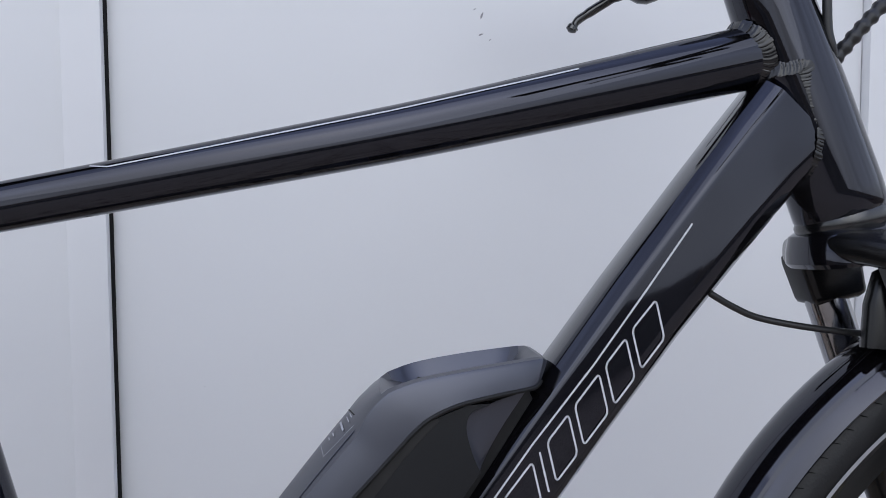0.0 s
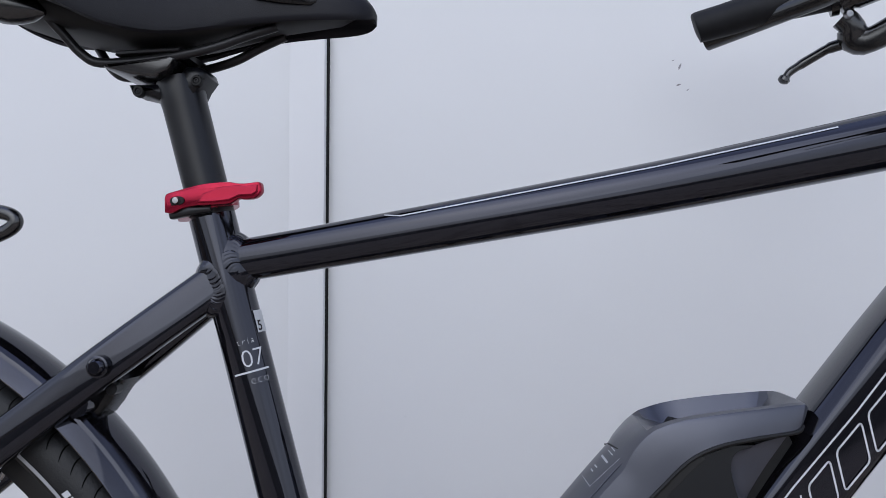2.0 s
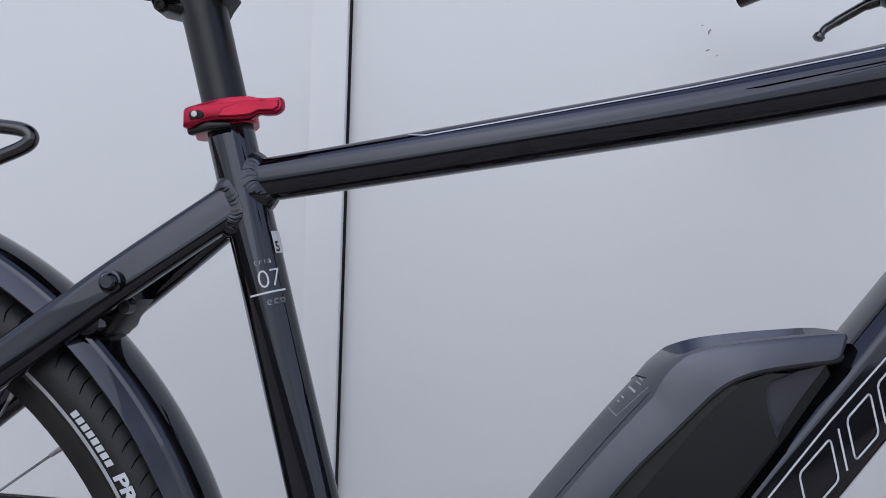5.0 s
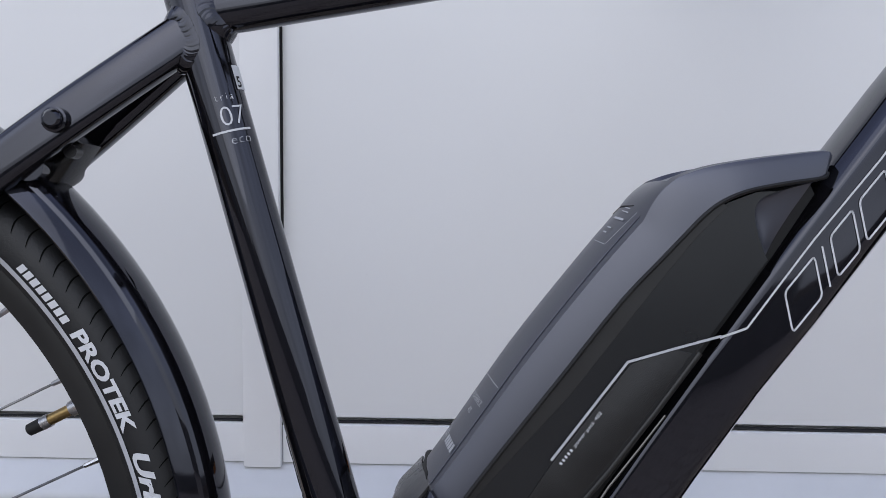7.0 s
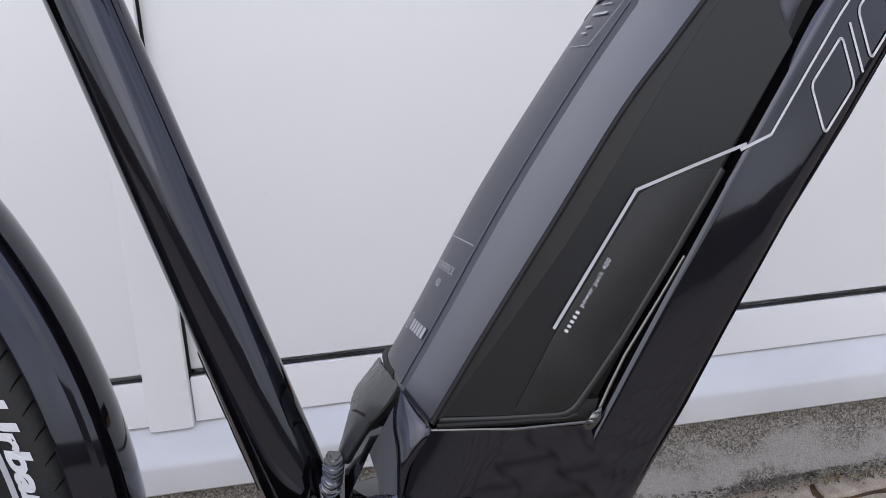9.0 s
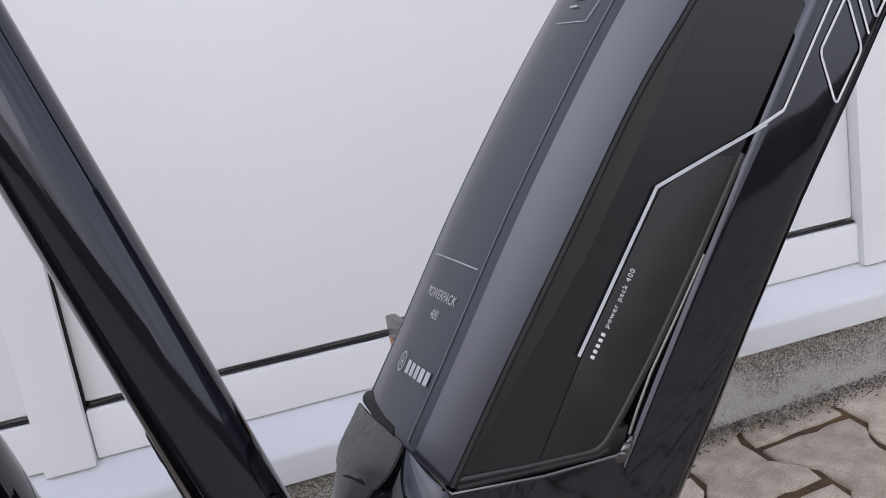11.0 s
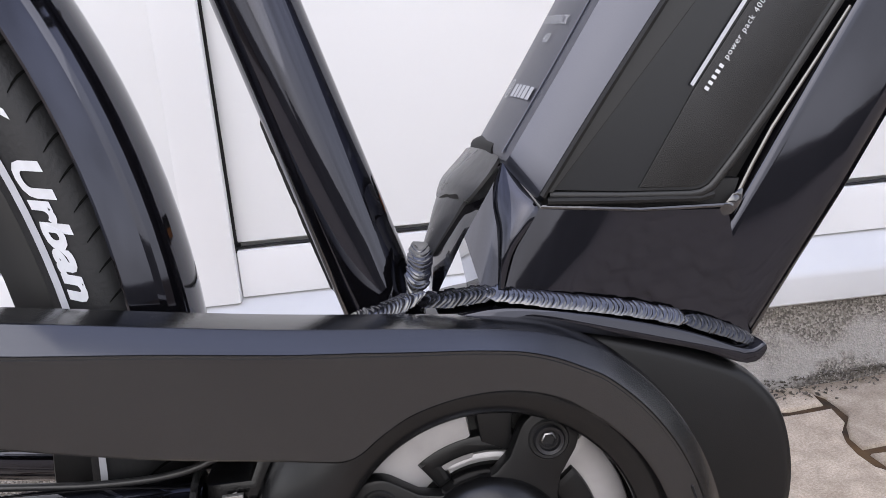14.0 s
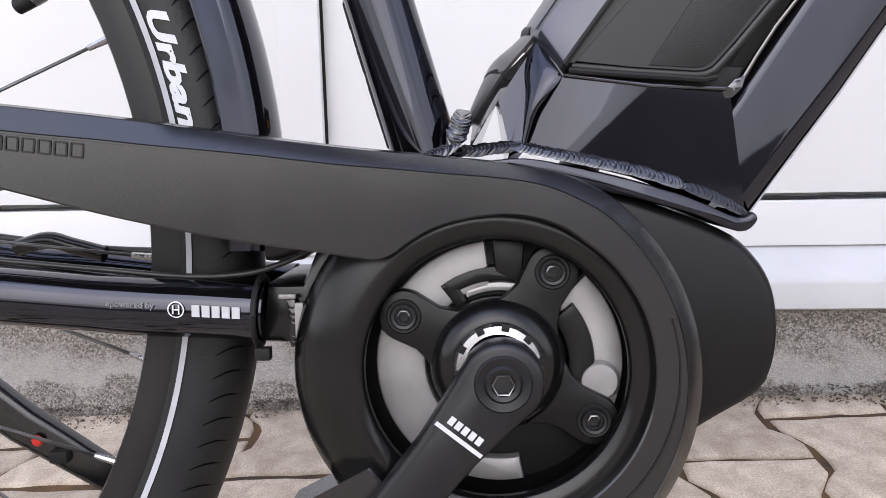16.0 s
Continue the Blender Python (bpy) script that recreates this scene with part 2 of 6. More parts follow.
def paver_material():
    m = material("concrete_paver", (0.39, 0.322, 0.252), 0.88, col2=(0.56, 0.480, 0.388), scale=30, bump=0.9, bump_scale=360, distort=0.6)
    nt = m.node_tree
    b = nt.nodes["Principled BSDF"]
    old = b.inputs["Base Color"].links[0].from_socket
    info = nt.nodes.new("ShaderNodeObjectInfo")
    hsv = nt.nodes.new("ShaderNodeHueSaturation")
    mr = nt.nodes.new("ShaderNodeMapRange")
    mr.inputs["To Min"].default_value, mr.inputs["To Max"].default_value = 0.82, 1.18
    nt.links.new(info.outputs["Random"], mr.inputs["Value"])
    nt.links.new(mr.outputs["Result"], hsv.inputs["Value"])
    nt.links.new(old, hsv.inputs["Color"])
    # fine speckle
    co = nt.nodes.new("ShaderNodeTexCoord")
    sp = nt.nodes.new("ShaderNodeTexNoise")
    sp.inputs["Scale"].default_value = 420
    sp.inputs["Detail"].default_value = 8
    sp.inputs["Roughness"].default_value = 0.75
    nt.links.new(co.outputs["Object"], sp.inputs["Vector"])
    ramp = nt.nodes.new("ShaderNodeValToRGB")
    ramp.color_ramp.elements[0].position, ramp.color_ramp.elements[0].color = 0.36, (0.66, 0.63, 0.60, 1)
    ramp.color_ramp.elements[1].position, ramp.color_ramp.elements[1].color = 0.64, (1.16, 1.16, 1.16, 1)
    nt.links.new(sp.outputs["Fac"], ramp.inputs["Fac"])
    mul = nt.nodes.new("ShaderNodeMix")
    mul.data_type, mul.blend_type = 'RGBA', 'MULTIPLY'
    mul.inputs["Factor"].default_value = 1.0
    nt.links.new(hsv.outputs["Color"], mul.inputs["A"])
    nt.links.new(ramp.outputs["Color"], mul.inputs["B"])
    nt.links.new(mul.outputs["Result"], b.inputs["Base Color"])
    return m


PAVER = paver_material()
SAND = material("joint_sand_and_moss", (0.024, 0.016, 0.010), 0.95, col2=(0.110, 0.060, 0.024), scale=18, bump=0.9, bump_scale=260)
GRIT = material("grit", (0.060, 0.052, 0.043), 0.95, col2=(0.17, 0.15, 0.125), scale=60, bump=0.6, bump_scale=300)
STRAW = material("dry_grass", (0.20, 0.15, 0.075), 0.8, col2=(0.10, 0.11, 0.04), scale=30)


# ---- mesh helpers ----
def part(name, bm, mat, parent=None, label="", sharp=38.0):
    """Link a bmesh as one mesh object under a thing or a part."""
    bmesh.ops.recalc_face_normals(bm, faces=bm.faces)
    lim = radians(sharp)
    for e in bm.edges:
        e.smooth = len(e.link_faces) == 2 and e.calc_face_angle(0.0) < lim
    me = bpy.data.meshes.new(name)
    bm.to_mesh(me)
    bm.free()
    for p in me.polygons:
        p.use_smooth = True
    me.materials.append(mat)
    ob = new(name, me)
    if parent is not None:
        ob.parent = parent
    if label:
        ob["label"] = label
    return ob


def spline(pts, per=6):
    """A smooth curve through points (Catmull-Rom)."""
    P = [Vector(p) for p in pts]
    P = [P[0] * 2 - P[1]] + P + [P[-1] * 2 - P[-2]]
    out = []
    for a, b, c, d in zip(P, P[1:], P[2:], P[3:]):
        for k in range(per):
            t = k / per
            out.append(0.5 * ((2 * b) + (c - a) * t + (2 * a - 5 * b + 4 * c - d) * t * t + (3 * b - a - 3 * c + d) * t ** 3))
    out.append(P[-2])
    return out


def skin(rings, bm=None, cap=True, closed=False):
    bm = bm or bmesh.new()
    R = [[bm.verts.new(p) for p in ring] for ring in rings]
    n = len(R[0])
    pairs = list(zip(R, R[1:])) + ([(R[-1], R[0])] if closed else [])
    for A, B in pairs:
        for k in range(n):
            bm.faces.new((A[k], A[(k + 1) % n], B[(k + 1) % n], B[k]))
    if cap and not closed:
        bm.faces.new(R[0][::-1])
        bm.faces.new(R[-1])
    return bm


def tube(path, radii, n=20, bm=None, closed=False, power=2.0):
    """A tube along a path; radii: one number, or for each point r or (across y, in plane). power above 2 squares the section."""
    pts = [Vector(p) for p in path]
    m = len(pts)
    rings = []
    for i, p in enumerate(pts):
        a, b = (pts[i - 1], pts[(i + 1) % m]) if closed else (pts[max(i - 1, 0)], pts[min(i + 1, m - 1)])
        d = (b - a).normalized()
        s = Vector((0, -1, 0)) if abs(d.y) < 0.85 else Vector((1, 0, 0))
        u = (s - d * s.dot(d)).normalized()
        w = d.cross(u)
        r = radii[i] if isinstance(radii, (list, tuple)) else radii
        ra, rb = r if isinstance(r, (list, tuple)) else (r, r)
        ring = []
        for k in range(n):
            c, q = math.cos(k * math.tau / n), math.sin(k * math.tau / n)
            c, q = (math.copysign(abs(c) ** (2 / power), c), math.copysign(abs(q) ** (2 / power), q))
            ring.append(p + u * ra * c + w * rb * q)
        rings.append(ring)
    return skin(rings, bm, closed=closed)


def bead(rows, w, pitch=0.0022, seed=1, bulge=0.34, deep=0.16, n=12, closed=False, curl=0.002):
    """A weld bead in a corner. rows: (corner, way along the one surface, along the other, way out). Overlapping crescents with sharp valleys."""
    rng = random.Random(seed)
    if closed:
        rows = list(rows) + [rows[0]]
    lens = [0.0]
    for a, b in zip(rows, rows[1:]):
        lens.append(lens[-1] + (b[0] - a[0]).length)
    count = max(3, int(lens[-1] / pitch))
    ph = (0.0, 0.10, 0.30, 0.55, 0.80)
    marks = [0.0]
    for _ in range(count):
        marks.append(marks[-1] + rng.uniform(0.7, 1.3))
    where = [(m0 + (m1 - m0) * f) / marks[-1] * lens[-1] for m0, m1 in zip(marks, marks[1:]) for f in ph]
    cut = [rng.uniform(0.55, 1.25) * deep for _ in range(count)]
    wide = [rng.uniform(0.90, 1.10) for _ in range(count)]
    rings = []
    for k, at in enumerate(where):
        i = min(max(q for q in range(len(lens)) if lens[q] <= at + 1e-12), len(rows) - 2)
        t = (at - lens[i]) / max(lens[i + 1] - lens[i], 1e-9)
        p, a, b, out = (rows[i][c].lerp(rows[i + 1][c], t) for c in range(4))
        a, b, out = a.normalized(), b.normalized(), out.normalized()
        d = (rows[i + 1][0] - rows[i][0]).normalized()
        f = ph[k % 5]
        low = cut[k // 5] * (1 - math.sin(math.pi * (0.04 + 0.80 * f)) ** 0.6)
        ww = w * wide[k // 5] * (1.0 if closed else min(1.0, 0.5 + 0.5 * min(at, lens[-1] - at) / w))
        ring = []
        for q in range(n):
            u = q / (n - 1)
            hump = math.sin(math.pi * u)
            base = p + a * (ww * (1 - u)) + b * (ww * u)
            ring.append(base + out * (ww * (bulge - low) * hump ** 0.7 - 0.0004) + d * (curl * hump))
        ring.append(p - out * 0.0008)
        rings.append(ring)
    return skin(rings, closed=closed)


def joint(a0, au, ar, b0, bd, offsets):
    """Rows for bead() where a straight tube of the given section, running off along bd, meets a round tube of radius ar about the line a0, au."""
    a0, au, b0, bd = Vector(a0), Vector(au).normalized(), Vector(b0), Vector(bd).normalized()
    n = len(offsets)
    pts, nas, nbs = [], [], []
    for i, o in enumerate(offsets):
        v = b0 + o - a0
        v, e = v - au * v.dot(au), bd - au * bd.dot(au)
        qa, qb, qc = e.dot(e), 2 * v.dot(e), v.dot(v) - ar * ar
        t = (-qb + math.sqrt(max(0.0, qb * qb - 4 * qa * qc))) / (2 * qa)
        p = b0 + o + bd * t
        pts.append(p)
        r = p - a0
        nas.append((r - au * r.dot(au)).normalized())
        m = bd.cross(offsets[(i + 1) % n] - offsets[i - 1]).normalized()
        nbs.append(m if m.dot(o) > 0 else -m)
    rows = []
    for i in range(n):
        t = (pts[(i + 1) % n] - pts[i - 1]).normalized()
        a, b = nas[i].cross(t).normalized(), nbs[i].cross(t).normalized()
        rows.append((pts[i], a if a.dot(nbs[i] - nas[i]) > 0 else -a, b if b.dot(nas[i] - nbs[i]) > 0 else -b, (nas[i] + nbs[i]).normalized()))
    return rows


def oval(way, ry, rw, power=2.0, n=48):
    """Offsets round a tube's section: ry across, rw in the plane of the frame."""
    d = Vector(way).normalized()
    w = Vector((-d.z, 0, d.x)).normalized()
    out = []
    for k in range(n):
        c, q = math.cos(k * math.tau / n), math.sin(k * math.tau / n)
        c, q = math.copysign(abs(c) ** (2 / power), c), math.copysign(abs(q) ** (2 / power), q)
        out.append(Vector((0, -ry * c, 0)) + w * (rw * q))
    return out


def weld(path, r, pitch=0.0022, seed=1, lean=(0.0, -1.0, 0.0), curl=0.75):
    """A weld bead along a path on one face; lean: the way in which it stands out."""
    pts = [Vector(p) for p in path]
    rows = []
    for i, p in enumerate(pts):
        d = (pts[min(i + 1, len(pts) - 1)] - pts[max(i - 1, 0)]).normalized()
        o = Vector(lean)
        o = (o - d * o.dot(d)).normalized()
        w = d.cross(o)
        rows.append((p, (w + o * 0.35).normalized(), (o * 0.35 - w).normalized(), o))
    return bead(rows, r, pitch, seed, bulge=0.22, deep=0.20, curl=r * curl)


def lathe(profile, cx, cz, n=48, bm=None, closed=False):
    """Turn a profile of (radius, y) round the y axis through (cx, cz)."""
    rings = []
    for k in range(n):
        a = k * math.tau / n
        rings.append([Vector((cx + r * math.cos(a), y, cz + r * math.sin(a))) for r, y in profile])
    bm = bm or bmesh.new()
    R = [[bm.verts.new(p) for p in ring] for ring in rings]
    m = len(profile)
    for i in range(n):
        A, B = R[i], R[(i + 1) % n]
        for k in range(m if closed else m - 1):
            bm.faces.new((A[k], A[(k + 1) % m], B[(k + 1) % m], B[k]))
    bmesh.ops.remove_doubles(bm, verts=bm.verts, dist=1e-6)
    return bm


def inset(poly, d):
    """An outline moved inwards by d (for outlines that turn counter-clockwise)."""
    n = len(poly)
    area = sum(poly[i][0] * poly[(i + 1) % n][1] - poly[(i + 1) % n][0] * poly[i][1] for i in range(n))
    sgn = 1 if area > 0 else -1
    out = []
    for i in range(n):
        a, b, c = Vector(poly[i - 1]), Vector(poly[i]), Vector(poly[(i + 1) % n])
        u, v = (b - a).normalized(), (c - b).normalized()
        nu, nv = Vector((-u.y, u.x)) * sgn, Vector((-v.y, v.x)) * sgn
        m = (nu + nv)
        m = m / max(m.length_squared, 0.35) * 2
        out.append(tuple(b + m * d))
    return out


def plate(outline, y0, y1, bevel=0.0015, bm=None):
    """A plate with the given (x, z) outline, from its face at y0 back to y1, its front edge rounded."""
    s = 1 if y1 > y0 else -1
    rings = [[(x, y1, z) for x, z in outline], [(x, y0 + s * bevel, z) for x, z in outline],
             [(x, y0 + s * bevel * 0.3, z) for x, z in inset(outline, bevel * 0.3)],
             [(x, y0, z) for x, z in inset(outline, bevel)]]
    return skin([[Vector(p) for p in r] for r in rings], bm)


def box(c, s, bevel=0.0):
    bm = bmesh.new()
    bmesh.ops.create_cube(bm, size=1, matrix=Matrix.Translation(c) @ Matrix.Diagonal((*s, 1)))
    if bevel:
        bmesh.ops.bevel(bm, geom=bm.edges[:], offset=bevel, segments=2, affect='EDGES', profile=0.7)
    return bm


def arc(cx, cz, r, a0, a1, n=24):
    return [(cx + r * math.cos(radians(a0 + (a1 - a0) * k / n)), cz + r * math.sin(radians(a0 + (a1 - a0) * k / n))) for k in range(n + 1)]


def smooth2(pts, per=5):
    return [(p.x, p.y) for p in (Vector((q.x, q.y)) for q in spline([(x, z, 0) for x, z in pts], per))]


def sheet(strokes, place, bm=None):
    """Flat shapes, each a list of (u, v), laid on a surface by place(u, v)."""
    bm = bm or bmesh.new()
    for st in strokes:
        bm.faces.new([bm.verts.new(place(u, v)) for u, v in st])
    return bm


def letters(text, size, place, shear=0.0, spacing=1.0, bold=0.0):
    """Writing in the built-in font, laid on a surface by place(u, v)."""
    cu = bpy.data.curves.new("writing", 'FONT')
    cu.body, cu.size, cu.shear, cu.space_character, cu.offset = text, size, shear, spacing, bold
    cu.resolution_u = 3
    ob = bpy.data.objects.new("writing", cu)
    me = bpy.data.meshes.new_from_object(ob)
    bm = bmesh.new()
    bm.from_mesh(me)
    bpy.data.objects.remove(ob)
    bpy.data.curves.remove(cu)
    bpy.data.meshes.remove(me)
    bmesh.ops.triangulate(bm, faces=bm.faces[:])
    for v in bm.verts:
        v.co = place(v.co.x, v.co.y)
    return bm


def writing(name, text, size, place, mat, parent, label="", shear=0.0, spacing=1.0, bold=0.0):
    return part(name, letters(text, size, place, shear, spacing, bold), mat, parent, label)


def stroke(pts, w):
    """Quads that follow a polyline of (u, v) with width w."""
    out = []
    for i, (a, b) in enumerate(zip(pts, pts[1:])):
        a, b = Vector(a), Vector(b)
        d = (b - a).normalized()
        n = Vector((-d.y, d.x)) * w / 2
        a2 = a - d * w * 0.5 if i else a
        out.append([tuple(a2 + n), tuple(a2 - n), tuple(b - n), tuple(b + n)])
    return out


def frame_shape(u0, v0, u1, v1, w):
    """An outlined block, for a word mark."""
    return stroke([(u0, v0), (u1, v0)], w) + stroke([(u0, v1), (u1, v1)], w) + stroke([(u0, v0), (u0, v1)], w) + stroke([(u1, v0), (u1, v1)], w)


def slanted_block(u0, v0, u1, v1, w, lean, r=0.0028):
    """An outlined, leaning block with rounded corners, for a word mark."""
    pts = []
    for cu, cv, a0 in ((u0 + r, v0 + r, 180), (u1 - r, v0 + r, 270), (u1 - r, v1 - r, 0), (u0 + r, v1 - r, 90)):
        pts += [(cu + r * math.cos(radians(a0 + 22.5 * k)), cv + r * math.sin(radians(a0 + 22.5 * k))) for k in range(5)]
    return stroke([(u + lean * (v - v0), v) for u, v in pts + pts[:1]], w)


def plane_xz(ox, oz, deg, y):
    """place() for a print on a face of constant y: origin, direction of the writing in the x-z plane."""
    c, s = math.cos(radians(deg)), math.sin(radians(deg))
    return lambda u, v: Vector((ox + u * c - v * s, y, oz + u * s + v * c))


# ---- the wall: coated panels between posts, over a sill and a concrete plinth ----
def ground_z(x, y):
    k = min(max(y, -2.5), 0.75)
    h = min(max(x, -3.0), 3.0)
    return 0.03 * (h + 0.49) + 0.06 * k + 0.004


POSTS = [-3.388, -2.332, -1.30, -0.272, 0.815, 1.865, 2.92]
POST_W = 0.054
wall = tagged(part("wall_north", box((0, 0.70, 1.60), (9.0, 0.12, 2.80)), TRIM), "white coated backing wall behind the panels", kind="structure")
for i, (a, b) in enumerate(zip(POSTS, POSTS[1:])):
    x0, x1 = a + POST_W + 0.0014, b - 0.0004
    cx, w = (x0 + x1) / 2, x1 - x0
    part("panel", box((cx, 0.620, 0.3105 + 1.30), (w - 0.0004, 0.03, 2.60), 0.003), WALL, wall)
    part("gasket", box((a + POST_W + 0.0008, 0.6110, 1.6), (0.0014, 0.03, 2.6)), GASKET_GAP, wall)
    # lower rubber seal, slightly wavy where it has come loose
    rng = random.Random(40 + i)
    seal = [(x0 + w * k / 26, 0.6045, 0.3052 + rng.uniform(-0.0008, 0.0012)) for k in range(27)]
    part("lower_seal", tube(seal, [(0.004, rng.uniform(0.0012, 0.0023)) for _ in seal], 8), GASKET_GAP, wall)
    part("lower_rail", box((cx, 0.612, 0.2745), (w + 0.001, 0.034, 0.0565), 0.003), TRIM, wall)
    part("rail_joint", box((cx, 0.6195, 0.2446), (w, 0.03, 0.0036)), GASKET_GAP, wall)
for a in POSTS:
    part("post", box((a + POST_W / 2, 0.604, 1.571), (POST_W, 0.036, 2.66), 0.0055), TRIM, wall)

sill_profile = [(0.64, 0.262), (0.600, 0.2455), (0.556, 0.2165), (0.5505, 0.2120), (0.5490, 0.207), (0.5490, 0.177), (0.5525, 0.1745), (0.64, 0.1745)]
bm = skin([[Vector((x, y, z)) for y, z in sill_profile] for x in (-4.4, -1.31, 0.84, 4.4)])
tagged(part("window_sill", bm, SILL), "white coated sloping sill along the wall foot", kind="structure")

bm = bmesh.new()
cols = 160
rngp = random.Random(5)
prof = [(0.66, 0.178), (0.566, 0.178), (0.5635, 0.172), (0.562, 0.12), (0.560, 0.07), (0.556, 0.045), (0.552, -0.10)]
rings = []
for k in range(cols + 1):
    x = -4.4 + 8.8 * k / cols
    rings.append([Vector((x, y + (rngp.uniform(-0.0015, 0.0015) if 0 < j < 6 else 0), z)) for j, (y, z) in enumerate(prof)])
skin(rings, bm)
tagged(part("trim_plinth", bm, PLINTH, sharp=60), "weathered aggregate concrete plinth with pale stain", kind="structure")

# ---- unseen low walls added behind the camera to shape reflections in the paint ----
for x0, x1, top in ((-13.0, -1.8, 0.45), (-1.8, 3.2, 0.74), (3.2, 13.0, 0.42)):
    bm = box(((x0 + x1) / 2, -6.0, top / 2 - 0.3), (x1 - x0, 0.30, top + 0.6), 0.01)
    tagged(part("reflection_wall", bm, UNSEENWALL), "unseen low grey wall added for reflections in the paint", kind="structure")

# ---- ground sheet under the paving ----
bm = bmesh.new()
xs = [-400, -60, -12, -5, -3, -2, -1, 0, 1, 2, 3, 5, 12, 60, 400]
ys = [-400, -60, -12, -5, -2.5, -1.5, -0.8, -0.3, 0.0, 0.3, 0.75, 2, 12, 60, 400]
G = [[bm.verts.new((x, y, ground_z(x, y) - 0.0042)) for y in ys] for x in xs]
for i in range(len(xs) - 1):
    for j in range(len(ys) - 1):
        bm.faces.new((G[i][j], G[i + 1][j], G[i + 1][j + 1], G[i][j + 1]))
ground = tagged(part("ground", bm, SAND), "brown sand and moss bed under concrete paving", kind="structure")

# small scuffs on the panel
for x, z, l, a in ((0.2847, 1.0215, 0.010, 70), (0.2835, 0.9960, 0.007, 20), (0.2960, 0.9890, 0.004, 40), (0.3853, 1.1660, 0.005, 60), (0.275, 1.030, 0.004, 30)):
    d = Vector((math.cos(radians(a)), 0, math.sin(radians(a))))
    n = Vector((-d.z, 0, d.x))
    p = Vector((x, 0.6047, z))
    bm = bmesh.new()
    up = [p + d * (l * (q - 0.5)) + n * (l * 0.16 * math.sin(math.pi * q) + 0.0002) for q in (0, 0.3, 0.6, 1)]
    dn = [p + d * (l * (q - 0.5)) - n * (l * 0.12 * math.sin(math.pi * q) + 0.0002) for q in (1, 0.7, 0.3, 0)]
    bm.faces.new([bm.verts.new(q) for q in up + dn])
    part("scuff", bm, SCUFF, wall)


# ---- the bicycle, in its own axes: x forward, z up, origin at the bottom bracket ----
BIKE = tagged(new("bicycle"), "gloss black electric trekking bicycle leaning slightly before a white wall", "bicycle")
BIKE.matrix_world = Matrix.Translation((0, 0, 0.302)) @ pose(0, 0, 0, 0, 0, 1.69) @ pose(0, 0, 0, -3.35, 0, 0)
AX, AZ = -0.0030, -0.0050          # crank axis
WX, WZ = -0.490, 0.059             # rear axle
FX, FZ = 0.715, 0.063              # front axle


def seat_axis(z):
    return -0.0113 - 0.2867 * z


# seat tube, with its prints
path = [(seat_axis(z), 0, z) for z in (0.062, 0.09, 0.2, 0.3, 0.4, 0.494)]
seat_tube = part("seat_tube", tube(path, [0.0184, 0.0180, 0.0178, 0.0176, 0.0174, 0.0173], 40), PAINT, BIKE, "gloss black painted tube with small white print")
ST = Vector((-0.2867, 0, 1)).normalized()
SN = Vector((1, 0, 0.2867)).normalized()


def on_seat(z, turn=19.0, r=0.0180):
    """place() on the seat tube: u round it, v along it."""
    def f(u, v):
        a = radians(turn) + u / r
        return Vector((seat_axis(z), 0, z)) + ST * v + SN * (r * math.sin(a)) + Vector((0, -r * math.cos(a), 0))
    return f


writing("print_word", "tria", 0.0075, on_seat(0.3985, 2), PRINT, seat_tube, "thin white print", spacing=1.25, bold=-0.00022)
writing("print_number", "07", 0.0185, on_seat(0.3826, 2), PRINT, seat_tube, "thin white print", spacing=0.95, bold=-0.00022)
part("print_line", sheet([[(-0.0125 + 0.0055 * k, -0.0007), (-0.0125 + 0.0055 * (k + 1), -0.0007), (-0.0125 + 0.0055 * (k + 1), 0.0007), (-0.0125 + 0.0055 * k, 0.0007)] for k in range(5)], on_seat(0.3792, 17)), PRINT, seat_tube, "thin white printed line")
writing("print_word", "eco", 0.0090, on_seat(0.3705, 12), PRINT, seat_tube, "thin white print", spacing=1.15, bold=-0.00022)
part("sticker", sheet([[(-0.0045 + 0.0045 * k, 0), (0.0045 * k, 0), (0.0045 * k, 0.0165), (-0.0045 + 0.0045 * k, 0.0165)] for k in range(3)], on_seat(0.4045, 74, 0.0180)), PRINT, seat_tube, "small white size sticker")
writing("print_number", "5", 0.0105, on_seat(0.4060, 62, 0.0182), GASKET_GAP, seat_tube, "dark number on a white sticker", bold=0.0002)
part("cable_seam", weld([(seat_axis(z) - 0.0180, 0.000, z) for z in (0.100, 0.13, 0.16, 0.178)], 0.0018, 0.0036, 3), GASKET_GAP, seat_tube, "black ribbed cable along the tube")

# seat post, clamp with red quick release
part("seat_post", tube([(seat_axis(z) + 0.0008, 0, z) for z in (0.44, 0.50, 0.55, 0.578, 0.590, 0.598)], [0.0164, 0.0164, 0.0166, 0.0168, 0.0180, 0.0170], 36), POST, BIKE, "satin black seat post")
zc = 0.5055
bm = bmesh.new()
rings = []
for a in [k * math.tau / 44 for k in range(44)]:
    er = SN * math.cos(a) + Vector((0, 1, 0)) * math.sin(a)
    c0 = Vector((seat_axis(zc), 0, zc))
    back = max(0.0, -math.cos(a))
    t = 0.0042 + 0.004 * back ** 6
    h0, h1 = -0.0085, 0.0085
    rings.append([c0 + er * 0.0166 + ST * h0, c0 + er * (0.0172 + t) + ST * h0 * 1.0, c0 + er * (0.0178 + t) + ST * h0 * 0.6,
                  c0 + er * (0.0178 + t) + ST * h1 * 0.6, c0 + er * (0.0172 + t) + ST * h1, c0 + er * 0.0166 + ST * h1])
